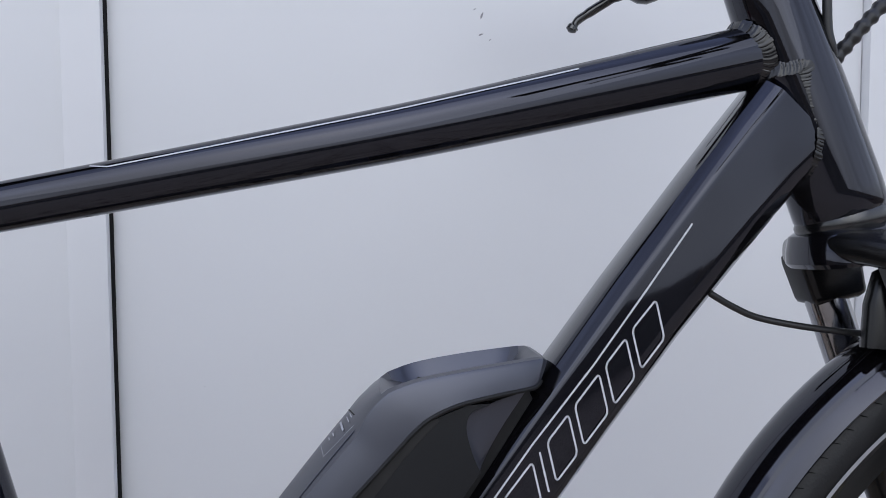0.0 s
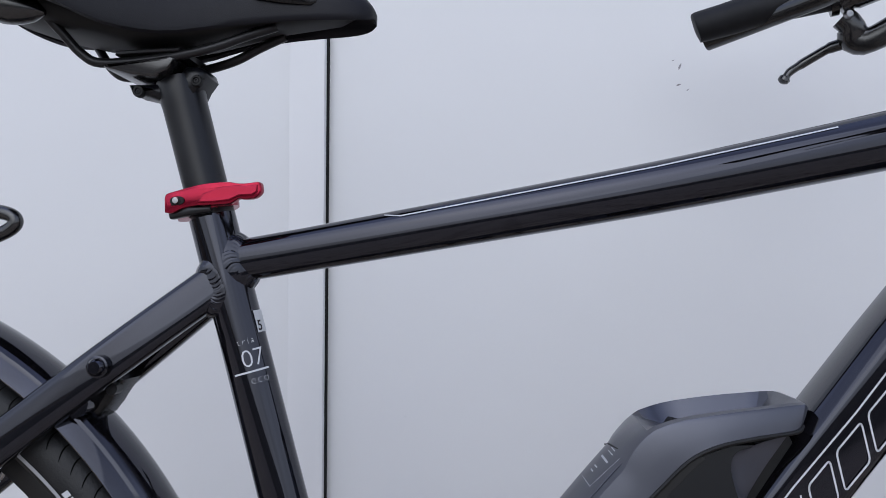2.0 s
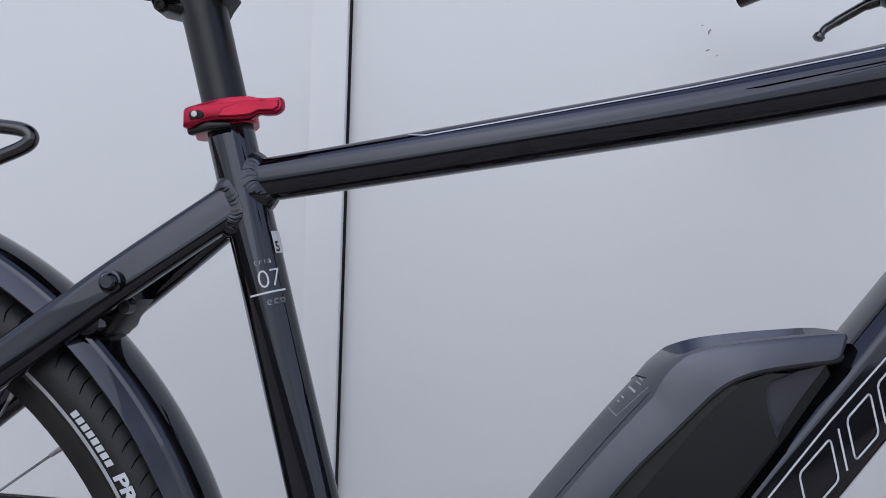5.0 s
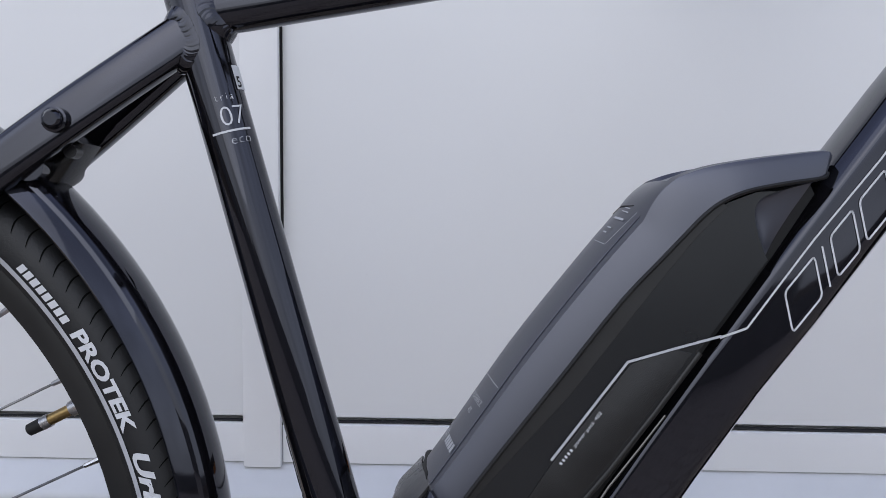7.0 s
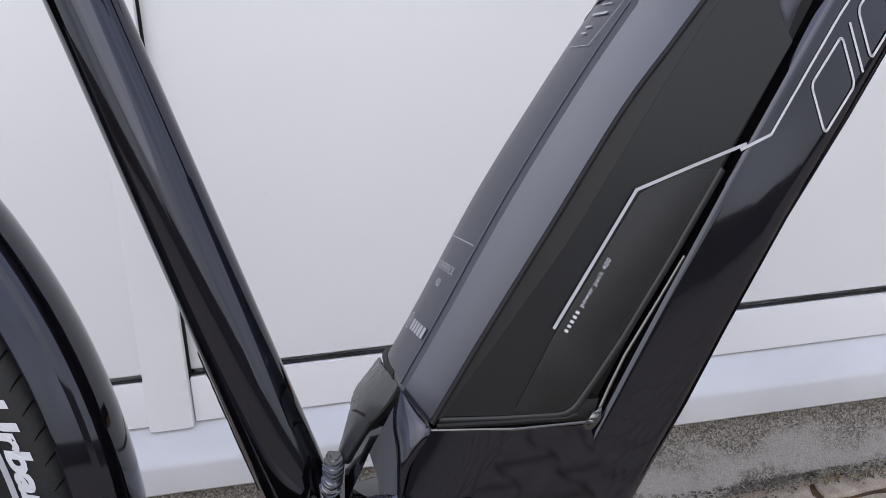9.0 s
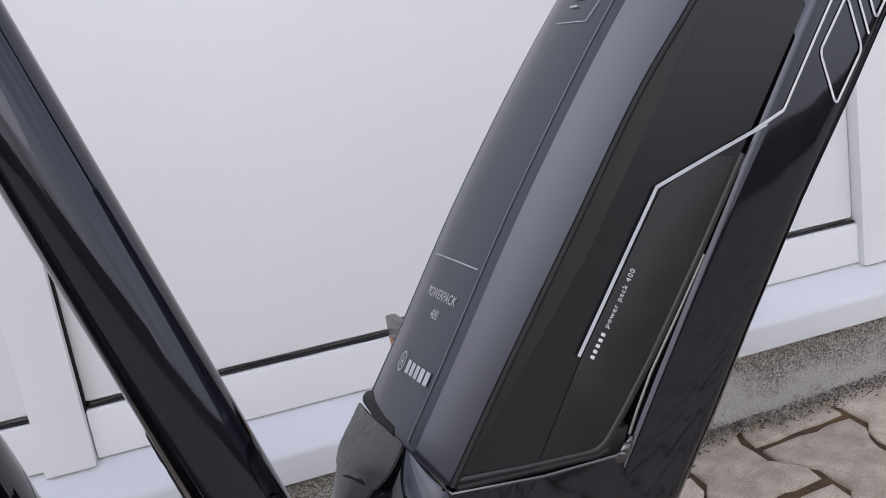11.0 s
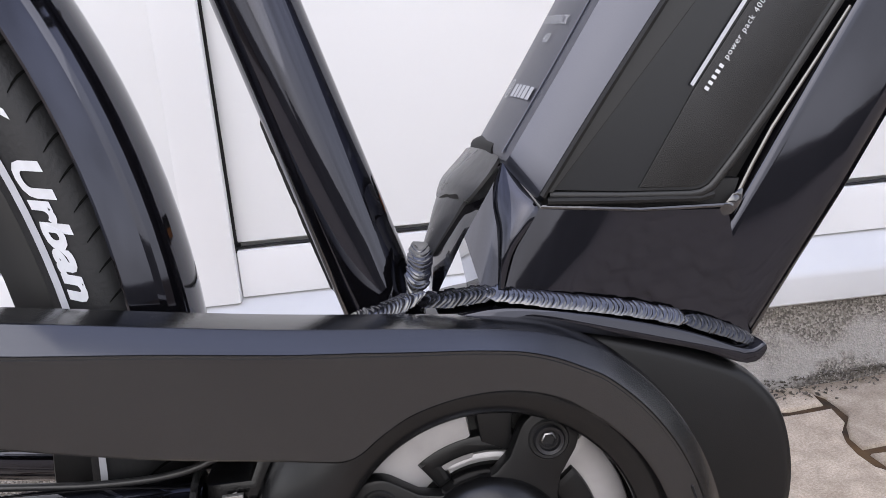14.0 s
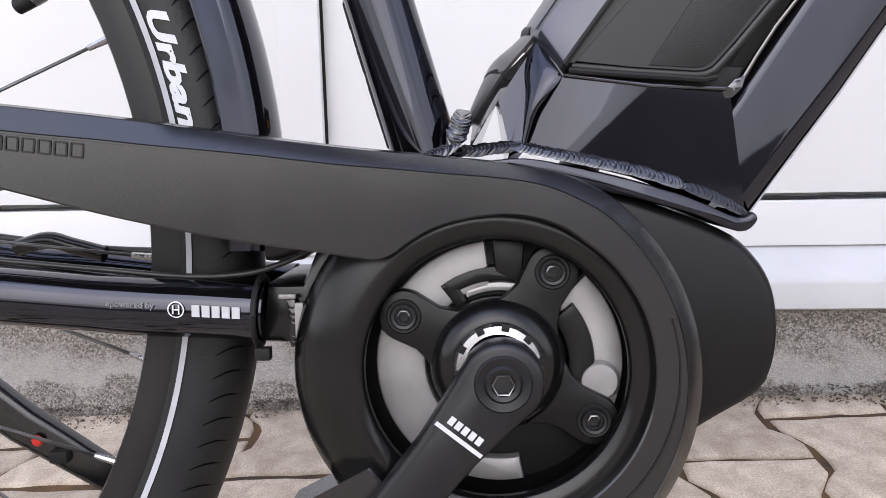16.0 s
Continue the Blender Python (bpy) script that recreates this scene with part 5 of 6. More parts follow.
# chainring spider with four arms and their bolts
spider = part("spider", lathe([(0.0325, -0.044), (0.0325, -0.0520), (0.0315, -0.0545), (0.0290, -0.0575), (0.0255, -0.0610), (0.0225, -0.0622), (0.0200, -0.0622), (0.0200, -0.044)], AX - 0.001, AZ + 0.001, 56, closed=True), SHELL, BIKE, "black chainring spider", sharp=50)
for ang in (61, 151, -31, 241):
    c, s = math.cos(radians(ang)), math.sin(radians(ang))
    pts = []
    for k in range(13):                                   # rounded end
        a = radians(ang - 90 + 180 * k / 12)
        pts.append((AX + 0.052 * c + 0.0125 * math.cos(a), AZ + 0.052 * s + 0.0125 * math.sin(a)))
    lft = [(AX + r * math.cos(radians(ang + d)), AZ + r * math.sin(radians(ang + d))) for r, d in ((0.0410, 16.5), (0.0345, 24), (0.0310, 36))]
    rgt = [(AX + r * math.cos(radians(ang - d)), AZ + r * math.sin(radians(ang - d))) for r, d in ((0.0310, 36), (0.0345, 24), (0.0410, 16.5))]
    part("arm", plate(pts + lft + rgt, -0.0545, -0.0475, 0.0016), MATTE, spider)
    bx, bz = AX + 0.052 * c, AZ + 0.052 * s
    bolt = part("bolt", lathe([(0.0, -0.0548), (0.0042, -0.0548), (0.0060, -0.0552), (0.0078, -0.0556), (0.0084, -0.0550), (0.0086, -0.0540)], bx, bz, 28), GASKET_GAP, spider, "black ring bolt")
    part("bolt_ring", lathe([(0.0042, -0.0545), (0.0045, -0.0566), (0.0058, -0.0570), (0.0064, -0.0562), (0.0066, -0.0545)], bx, bz, 28), ANOD, bolt, "worn black ring")
    part("bolt_core", lathe([(0.0024, -0.0548), (0.0028, -0.0560), (0.0034, -0.0556), (0.0036, -0.0546)], bx, bz, 6), STEEL, bolt, "steel hexagon")
# notched bright lock ring
lock = part("lock_ring", lathe([(0.0190, -0.058), (0.0206, -0.0600), (0.0206, -0.0665), (0.0196, -0.0680), (0.0160, -0.0690), (0.0150, -0.058)], AX - 0.001, AZ + 0.003, 64, closed=True), CHROME, BIKE, "bright notched steel lock ring")
for k in range(10):
    a = k * 36 + 8
    c, s = math.cos(radians(a)), math.sin(radians(a))
    m = Matrix.Translation((AX - 0.001 + 0.0192 * c, -0.0672, AZ + 0.003 + 0.0192 * s)) @ Matrix.Rotation(-radians(a), 4, 'Y')
    b = box((0, 0, 0), (0.0034, 0.0040, 0.0036), 0.0004)
    bmesh.ops.transform(b, matrix=m, verts=b.verts)
    part("notch", b, GASKET_GAP, lock)
part("axle", tube([(AX, -0.060, AZ), (AX, -0.080, AZ)], 0.0155, 32), GASKET_GAP, BIKE)
part("spindle_screw", tube([(0.0035, -0.0475, -0.0285), (0.0035, -0.0560, -0.0285)], 0.0030, 12), CHROME, BIKE, "small bright screw")

# crank arm, pointing down and back
ca = radians(231.6)
cdx, cdz = math.cos(ca), math.sin(ca)
cnx, cnz = -cdz, cdx
out = []
for k in range(17):
    a = ca + math.pi / 2 - math.pi * (k / 16) + math.pi
    out.append((AX + 0.0002 + 0.0188 * math.cos(a), AZ - 0.0005 + 0.0188 * math.sin(a)))
wid = [(0.020, 0.0158), (0.045, 0.0132), (0.10, 0.0128), (0.155, 0.0135), (0.172, 0.0130), (0.182, 0.0080), (0.184, 0.0)]
one = [(AX + cdx * d + cnx * w, AZ + cdz * d + cnz * w) for d, w in wid]
two = [(AX + cdx * d - cnx * w, AZ + cdz * d - cnz * w) for d, w in wid[:-1]][::-1]
first = Vector(out[-1])
if (Vector(one[0]) - first).length > (Vector(two[-1]) - first).length:
    one, two = [(AX + cdx * d - cnx * w, AZ + cdz * d - cnz * w) for d, w in wid], [(AX + cdx * d + cnx * w, AZ + cdz * d + cnz * w) for d, w in wid[:-1]][::-1]
crank = part("crank_arm", plate(out + one + two, -0.0848, -0.0700, 0.0028), ANOD, BIKE, "satin black crank arm with a white line", sharp=50)
crank_bolt = part("crank_bolt", lathe([(0.0, -0.0835), (0.0050, -0.0835), (0.0054, -0.0862), (0.0074, -0.0868), (0.0082, -0.0858), (0.0087, -0.0852), (0.0122, -0.0860), (0.0130, -0.0852), (0.0132, -0.0838)], AX + 0.0004, AZ, 48), ANOD, crank, "black crank bolt with ring of fine marks")
part("hex_socket", lathe([(0.0040, -0.0840), (0.0046, -0.0866), (0.0052, -0.0869), (0.0056, -0.0862)], AX + 0.0004, AZ, 6), STEEL, crank_bolt, "worn hexagon socket")
for k in range(40):
    a = k * math.tau / 40
    if k % 8 in (0, 5):
        continue
    part("mark", sheet([[(0.0094 + 0.0004 * (k % 3), -0.0003), (0.0116, -0.0003), (0.0116, 0.0003), (0.0094 + 0.0004 * (k % 3), 0.0003)]], lambda u, v, a=a: Vector((AX + 0.0004 + u * math.cos(a) - v * math.sin(a), -0.0853 - (u - 0.0087) * 0.23 - 0.0002, AZ + u * math.sin(a) + v * math.cos(a)))), RIM, crank_bolt)
cr_place = plane_xz(AX + cdx * 0.0318, AZ + cdz * 0.0318, 231.6 - 270, -0.0852)
part("white_line", sheet([[(-0.0128, -0.0010), (0.0128, -0.0010), (0.0128, 0.0010), (-0.0128, 0.0010)]], cr_place), PRINT, crank, "white line across the arm")
for k in range(5):
    part("word_mark", sheet([[(-0.0090 + 0.0038 * k, 0.0030), (-0.0062 + 0.0038 * k, 0.0030), (-0.0062 + 0.0038 * k, 0.0070), (-0.0090 + 0.0038 * k, 0.0070)]], cr_place), PRINT, crank, "white block of a word mark")

# far crank and its pedal, pointing up and forward behind the battery
part("crank_arm", tube([(AX, 0.072, AZ), (0.040, 0.074, 0.072), (0.0985, 0.076, 0.1545)], [0.016, 0.012, 0.0105], 14), ANOD, BIKE, "satin black far crank arm")
pedal = part("pedal", tube([(0.0985, 0.072, 0.1545), (0.0985, 0.150, 0.1545)], 0.0105, 16), SHELL, BIKE, "black platform pedal with amber reflectors")
for sx in (-1, 1):
    part("pedal_rail", box((0.0985 + sx * 0.0400, 0.117, 0.1575), (0.0070, 0.066, 0.0170), 0.0018), SHELL, pedal)
    part("reflector", box((0.0985 + sx * 0.0425, 0.117, 0.1480), (0.0045, 0.050, 0.0095), 0.0010), ORANGE, pedal, "amber reflector on the pedal's edge")
for y in (0.088, 0.146):
    part("pedal_plate", box((0.0985, y, 0.1570), (0.076, 0.006, 0.0120), 0.0015), SHELL, pedal)

# ---- chain guard: inner shell and outer cover ----
bm = bmesh.new()
rings = []
for cx, cz, r, y in ((-0.0051, -0.0053, 0.0622, -0.0560), (-0.0051, -0.0053, 0.0622, -0.0605), (-0.0051, -0.0053, 0.0634, -0.0620), (-0.0050, -0.0053, 0.0690, -0.0640), (-0.0045, -0.0058, 0.0735, -0.0640), (-0.0090, -0.0064, 0.0850, -0.0590), (-0.0103, -0.0070, 0.0918, -0.0500), (-0.0105, -0.0070, 0.0932, -0.0470), (-0.0105, -0.0070, 0.0932, -0.0420)):
    rings.append([Vector((cx + r * math.cos(k * math.tau / 96), y, cz + r * math.sin(k * math.tau / 96))) for k in range(96)])
skin(rings, bm, cap=False)
guard = part("chain_guard", bm, SHELL, BIKE, "black plastic chain guard with bevelled cover", sharp=40)
rows = [((-0.450, 0.1525), (-0.450, 0.1465), (-0.450, 0.1443)), ((-0.340, 0.1381), (-0.338, 0.1310), (-0.340, 0.1146)), ((-0.2321, 0.1241), (-0.2300, 0.1158), (-0.2294, 0.0848)), ((-0.1795, 0.1173), (-0.1780, 0.1098), (-0.1781, 0.0710)), ((-0.1273, 0.1092), (-0.1260, 0.1024), (-0.1267, 0.0599)),
        ((-0.0900, 0.1036), (-0.0890, 0.0962), (-0.0857, 0.0535)), ((-0.0754, 0.1016), (-0.0745, 0.0938), (-0.0660, 0.0500)), ((-0.0600, 0.0997), (-0.0592, 0.0917), (-0.0585, 0.0492)), ((-0.0480, 0.0983), (-0.0472, 0.0901), (-0.0520, 0.0512)), ((-0.0340, 0.0967), (-0.0338, 0.0881), (-0.0440, 0.0570)),
        ((-0.0180, 0.0947), (-0.0190, 0.0861), (-0.0320, 0.0636)), ((-0.0020, 0.0928), (-0.0040, 0.0843), (-0.0165, 0.0676)), ((0.0130, 0.0903), (0.0100, 0.0822), (-0.0010, 0.0688)), ((0.0270, 0.0868), (0.0225, 0.0785), (0.0130, 0.0670)), ((0.0400, 0.0812), (0.0340, 0.0730), (0.0255, 0.0625))]
for k in range(21):
    q = k / 20
    ao, ai = 51 - 196 * q, 56 - 200 * q
    wb = 0.0990 + 0.0008 * q
    rows.append(((-0.0175 + 0.1085 * math.cos(radians(ao)), -0.0098 + 0.1085 * math.sin(radians(ao))), (-0.0188 + wb * math.cos(radians(ao)), -0.0096 + wb * math.sin(radians(ao))), (-0.0058 + 0.0732 * math.cos(radians(ai)), -0.0048 + 0.0732 * math.sin(radians(ai)))))
curves = [spline([(row[k][0], 0, row[k][1]) for row in rows], 4) for k in range(3)]
rings = []
for o, b, i in zip(*curves):
    o, b, i = (Vector((p.x, p.z)) for p in (o, b, i))
    n = (o - i).normalized()
    b = b - n * (0.0042 - 0.0056 * min(1.0, max(0.0, (b.x + 0.160) / 0.150)) if b.x < -0.010 else -0.0014)
    prof = [(o - n * 0.001, -0.040), (o, -0.0560), (o - n * 0.0010, -0.0638), (o - n * 0.0014, -0.0644), (b + n * 0.0003, -0.0717), (b - n * 0.0003, -0.0712), (b - n * 0.0012, -0.0712), (b - n * 0.0014, -0.0720), (i + n * 0.0010, -0.0720), (i, -0.0712), (i, -0.0500)]
    rings.append([Vector((p.x, y, p.y)) for p, y in prof])
part("outer_cover", skin(rings), SATIN, guard, "satin black cover with a pale bevel", sharp=17)
groove_ring = [(-0.0058 + 0.0838 * math.cos(radians(a)), -0.0724, -0.0048 + 0.0838 * math.sin(radians(a))) for a in range(-118, 20, 4)]
part("cover_seam", tube(groove_ring, 0.0005, 6), GASKET_GAP, guard)
hp = plane_xz(-0.2330, 0.1035, -7.0, -0.0724)
for k in range(6):
    part("word_mark", sheet(frame_shape(0.0075 * k, 0, 0.0075 * k + 0.0055, 0.0060, 0.0009), hp), SHELL, guard, "embossed block of a word mark")

# ---- fork, seen behind the head tube ----


def fork_pt(z, y, off=0.0):
    return (head_axis(z) + off, y, z)


CAP = [(0.48, 0.4402), (0.4699, 0.4356), (0.4659, 0.431), (0.4663, 0.4263), (0.4767, 0.399), (0.4793, 0.3956), (0.4828, 0.3946), (0.5138, 0.4006), (0.5183, 0.4035), (0.5192, 0.4078), (0.5162, 0.4249), (0.5163, 0.4377)]
crown = part("fork_crown", tube([(0.4880, 0, 0.4535), (0.4885, 0, 0.4490), (0.4893, 0, 0.4370), (0.4898, 0, 0.4300), (0.4900, 0, 0.4285)], [(0.030, 0.030), (0.036, 0.0350), (0.042, 0.0365), (0.042, 0.0365), (0.040, 0.034)], 36, power=2.6), PAINT, BIKE, "black fork crown")
for side in (-1, 1):
    part("crown_arm", tube([(0.4900, side * 0.020, 0.4400), (0.4930, side * 0.045, 0.4380), (0.4960, side * 0.064, 0.4340)], [(0.032, 0.0120), (0.026, 0.0120), (0.020, 0.0110)], 28, power=2.8), SHELL, crown)
    part("leg_cap", plate([(x + 0.0150, z) for x, z in CAP], side * 0.0630 - 0.017, side * 0.0630 + 0.015, 0.006), SHELL, crown, "black rounded cap on the fork leg", sharp=50)
    part("stanchion", tube([(0.5020, side * 0.063, 0.4200), (0.5310, side * 0.063, 0.335), (0.5390, side * 0.063, 0.31)], 0.0158, 28), STANCHION, crown, "dark chrome stanchion")
    part("lower_leg", tube([fork_pt(0.318, side * 0.063), fork_pt(0.310, side * 0.063), fork_pt(0.20, side * 0.063, 0.004), (FX - 0.012, side * 0.060, 0.09), (FX, side * 0.056, FZ - 0.01)], [0.0180, 0.0215, 0.0205, 0.0180, 0.0150], 24), SHELL, crown, "black fork leg")
part("light_mount", tube([(0.502, -0.030, 0.372), (0.5035, -0.030, 0.400), (0.506, -0.030, 0.4170), (0.512, -0.030, 0.4235)], [(0.010, 0.021), (0.010, 0.020), (0.009, 0.017), (0.006, 0.010)], 20, power=2.6), SHELL, BIKE, "black rounded bracket above the mudguard")
part("brake_cable", tube(spline([(0.375, 0.010, 0.4185), (0.3890, 0, 0.4092), (0.4082, 0, 0.3980), (0.4283, 0, 0.3899), (0.4688, -0.005, 0.3825), (0.5169, -0.010, 0.3778), (0.56, -0.02, 0.375)], 6), 0.0024, 10), CABLE, BIKE, "thin black cable")

# ---- steering: stem, bar, grips, brakes ----
part("stem", tube([(head_axis(0.64), 0, 0.643), (head_axis(0.70), 0, 0.70), (0.415, 0, 0.735)], [0.0200, 0.0200, 0.0190], 28), SATIN, BIKE, "black stem")
bar = part("handlebar", tube(spline([(0.300, -0.385, 0.738), (0.360, -0.335, 0.751), (0.438, -0.255, 0.766), (0.470, -0.15, 0.770), (0.440, 0, 0.745), (0.470, 0.15, 0.770), (0.438, 0.255, 0.766), (0.360, 0.335, 0.751), (0.300, 0.385, 0.738)], 6), 0.0110, 18), SATIN, BIKE, "black swept handlebar")
for side in (-1, 1):
    gp = spline([(0.2790, side * 0.3520, 0.7435), (0.2840, side * 0.3510, 0.7450), (0.3100, side * 0.3460, 0.7510), (0.3370, side * 0.3400, 0.7578), (0.3800, side * 0.3320, 0.7660), (0.4280, side * 0.3260, 0.7748)], 4)
    gr = [0.0110, 0.0150, 0.0168, 0.0175, 0.0178, 0.0180, 0.0182, 0.0184, 0.0186, 0.0188, 0.0190, 0.0190, 0.0188, 0.0187, 0.0187, 0.0188, 0.0189, 0.0190, 0.0191, 0.0192, 0.0192]
    part("grip", tube(gp, [(0.9 * q, q) for q in gr], 24), GREYRUB, bar, "dark grey rubber grip")
    part("grip_collar", tube([(0.4190, side * 0.328, 0.7680), (0.4270, side * 0.326, 0.7690)], [(0.0170, 0.0205), (0.0165, 0.020)], 24), SATIN, bar)
    part("shifter", tube(spline([(0.4240, side * 0.325, 0.7660), (0.4400, side * 0.318, 0.7750), (0.4700, side * 0.300, 0.7830), (0.50, side * 0.28, 0.782)], 4), [(0.018, 0.0205)] * 4 + [(0.019, 0.0230)] * 6 + [(0.016, 0.018)] * 3, 20, power=2.6), SATIN, bar, "black shifter housing")
    part("shifter_window", tube([(0.4480, side * 0.312, 0.8030), (0.4680, side * 0.302, 0.8120)], [(0.010, 0.007), (0.010, 0.007)], 16, power=3), REFLECT, bar, "pale shifter window")
    part("brake_perch", tube(spline([(0.4330, side * 0.328, 0.7470), (0.4430, side * 0.328, 0.7370), (0.4480, side * 0.334, 0.7240), (0.4640, side * 0.330, 0.7220), (0.4850, side * 0.322, 0.733)], 3), [(0.011, 0.013)] * 4 + [(0.012, 0.0155)] * 5 + [(0.012, 0.014)] * 4, 16, power=2.6), SATIN, bar, "black brake lever mount")
    part("brake_bolt", lathe([(0.0, -0.004), (0.0035, -0.004), (0.0048, -0.002), (0.0050, 0.002)], 0, 0, 20), CHROME, bar).location = (0.4345, side * 0.328 - 0.0135, 0.7455)
    part("brake_lever", tube(spline([(0.4480, side * 0.340, 0.7230), (0.4300, side * 0.352, 0.7200), (0.4150, side * 0.357, 0.7120), (0.4000, side * 0.360, 0.7030), (0.3870, side * 0.360, 0.6940), (0.3820, side * 0.360, 0.6860)], 4), [(0.0050, 0.0066)] * 5 + [(0.0052, 0.0055)] * 8 + [(0.0052, 0.0048)] * 4 + [(0.0050, 0.0042)] * 3 + [(0.0058, 0.0062)], 14), SATIN, bar, "black brake lever")
    part("lever_ball", tube([(0.3845, side * 0.360, 0.6895), (0.3818, side * 0.360, 0.6870), (0.3795, side * 0.360, 0.6835), (0.3785, side * 0.360, 0.6815)], [0.0030, 0.0062, 0.0062, 0.0028], 14), SATIN, bar)
# hoses in front of the head tube
part("brake_hose", tube(spline([(0.468, -0.014, 0.70), (0.465, -0.017, 0.65), (0.4645, -0.020, 0.612), (0.4650, -0.020, 0.585), (0.4695, -0.018, 0.568), (0.478, 0.000, 0.54)], 5), 0.0032, 10), CABLE, BIKE, "black brake hose")
sp = spline([(0.57, -0.010, 0.666), (0.535, -0.012, 0.632), (0.5096, -0.014, 0.6066), (0.4902, -0.014, 0.5861), (0.4740, -0.010, 0.5660)], 12)
part("cable_spiral", tube(sp, [0.0048 * (1.12 if (i // 2) % 2 else 0.90) for i in range(len(sp))], 10), CABLE, BIKE, "black ribbed cable sleeve")

# ---- saddle ----
sec_x = [-0.3440, -0.3400, -0.3300, -0.3120, -0.2850, -0.2500, -0.2150, -0.1800, -0.1450, -0.1100, -0.0800, -0.0550, -0.0400, -0.0330, -0.0305]
half_w = [0.030, 0.048, 0.066, 0.078, 0.082, 0.074, 0.058, 0.043, 0.033, 0.0275, 0.0250, 0.0225, 0.0175, 0.0110, 0.0040]
top_z = [0.6780, 0.6880, 0.6965, 0.7010, 0.6995, 0.6925, 0.6832, 0.6775, 0.6762, 0.6755, 0.6725, 0.6664, 0.6589, 0.6524, 0.6470]
rim_z = [0.6660, 0.6610, 0.6560, 0.6510, 0.6490, 0.6430, 0.6300, 0.6272, 0.6332, 0.6385, 0.6408, 0.6418, 0.6430, 0.6452, 0.6475]
fine = spline(list(zip(sec_x, half_w, top_z)), 3)
fine_rim = [p.z for p in spline(list(zip(sec_x, half_w, rim_z)), 3)]
rings = []
for (x, w, t), r in zip(fine, fine_rim):
    outer, inner = [], []
    for k in range(19):
        a = math.pi * k / 18
        c, s = math.cos(a), math.sin(a)
        z = r + (t - r) * s ** 0.75
        y = w * math.copysign(abs(c) ** 0.62, c)
        outer.append(Vector((x, -y, z)))
        inner.append(Vector((x, -y * 0.86, r - 0.003 + (t - r - 0.006) * s ** 0.75)))
    lip_a = [Vector((x, w * 0.985, r - 0.0035)), Vector((x, w * 0.93, r - 0.0050))]
    lip_b = [Vector((x, -w * 0.93, r - 0.0050)), Vector((x, -w * 0.985, r - 0.0035))]
    rings.append(outer + lip_a + inner[::-1] + lip_b)
saddle = part("saddle", skin(rings), SADDLE, BIKE, "black padded saddle with oval badge", sharp=40)
under = [(-0.330, 0.668, 0.040, 0.010), (-0.315, 0.660, 0.056, 0.014), (-0.285, 0.650, 0.056, 0.014), (-0.245, 0.640, 0.044, 0.014), (-0.205, 0.630, 0.034, 0.011), (-0.160, 0.632, 0.026, 0.009), (-0.105, 0.641, 0.019, 0.006), (-0.060, 0.6455, 0.015, 0.005), (-0.045, 0.650, 0.010, 0.003)]
part("base_shell", tube([(x, 0, z) for x, z, w, h in under], [(w, h) for x, z, w, h in under], 24, power=2.8), GASKET_GAP, saddle, "black plastic saddle base", sharp=60)
part("bumper", tube(spline([(-0.312, -0.044, 0.650), (-0.288, -0.050, 0.641), (-0.262, -0.047, 0.636)], 4), [(0.004, 0.005), (0.010, 0.011), (0.012, 0.013), (0.013, 0.014), (0.013, 0.014), (0.012, 0.013), (0.010, 0.011), (0.007, 0.008), (0.002, 0.002)], 16), SATIN, saddle, "black elastomer bumper")
for side in (-1, 1):
    part("rail", tube(spline([(-0.2850, side * 0.045, 0.6530), (-0.2720, side * 0.038, 0.6420), (-0.2592, side * 0.030, 0.6270), (-0.2465, side * 0.024, 0.6125), (-0.2324, side * 0.022, 0.6062), (-0.1987, side * 0.022, 0.6080), (-0.1722, side * 0.022, 0.6115), (-0.1460, side * 0.020, 0.6180), (-0.1246, side * 0.016, 0.6270), (-0.1030, side * 0.012, 0.6350)], 4), 0.0036, 12), ANOD, saddle, "black steel saddle rail")
badge = part("badge", tube([(-0.1185, -0.0275, 0.6550), (-0.1140, -0.0290, 0.6550), (-0.0945, -0.0275, 0.6535), (-0.0745, -0.0250, 0.6510), (-0.0705, -0.0238, 0.6505)], [(0.0006, 0.002), (0.0014, 0.0050), (0.0022, 0.0062), (0.0014, 0.0048), (0.0006, 0.002)], 20), SHELL, saddle, "oval glossy badge")
for k in range(4):
    part("word_mark", sheet([[(0.0098 * k, 0), (0.0098 * k + 0.0078, 0), (0.0098 * k + 0.0078, 0.0050), (0.0098 * k, 0.0050)]], lambda u, v: Vector((-0.1140 + u, -0.0335 + u * 0.095, 0.6528 - u * 0.105 + v))), REFLECT, badge, "pale block of a word mark")
# seat post head: forged yoke with two bolts under the rail clamp
bm = plate([(-0.2172, 0.5930), (-0.2140, 0.5862), (-0.2005, 0.5832), (-0.1875, 0.5788), (-0.1645, 0.5842), (-0.1615, 0.5905), (-0.1560, 0.5985), (-0.1580, 0.6040), (-0.1640, 0.6070), (-0.1730, 0.6060), (-0.1790, 0.5985), (-0.1950, 0.5935)], -0.0140, 0.0140, 0.0060)
head = part("post_head", bm, POST, BIKE, "satin black forged seat post head", sharp=50)
bm = plate([(-0.2300, 0.6040), (-0.2270, 0.6012), (-0.2080, 0.5962), (-0.1900, 0.5945), (-0.1800, 0.5990), (-0.1745, 0.6085), (-0.1800, 0.6105)], -0.0275, 0.0275, 0.0030)
part("rail_clamp", bm, SATIN, head, "glossy black rail clamp", sharp=40)
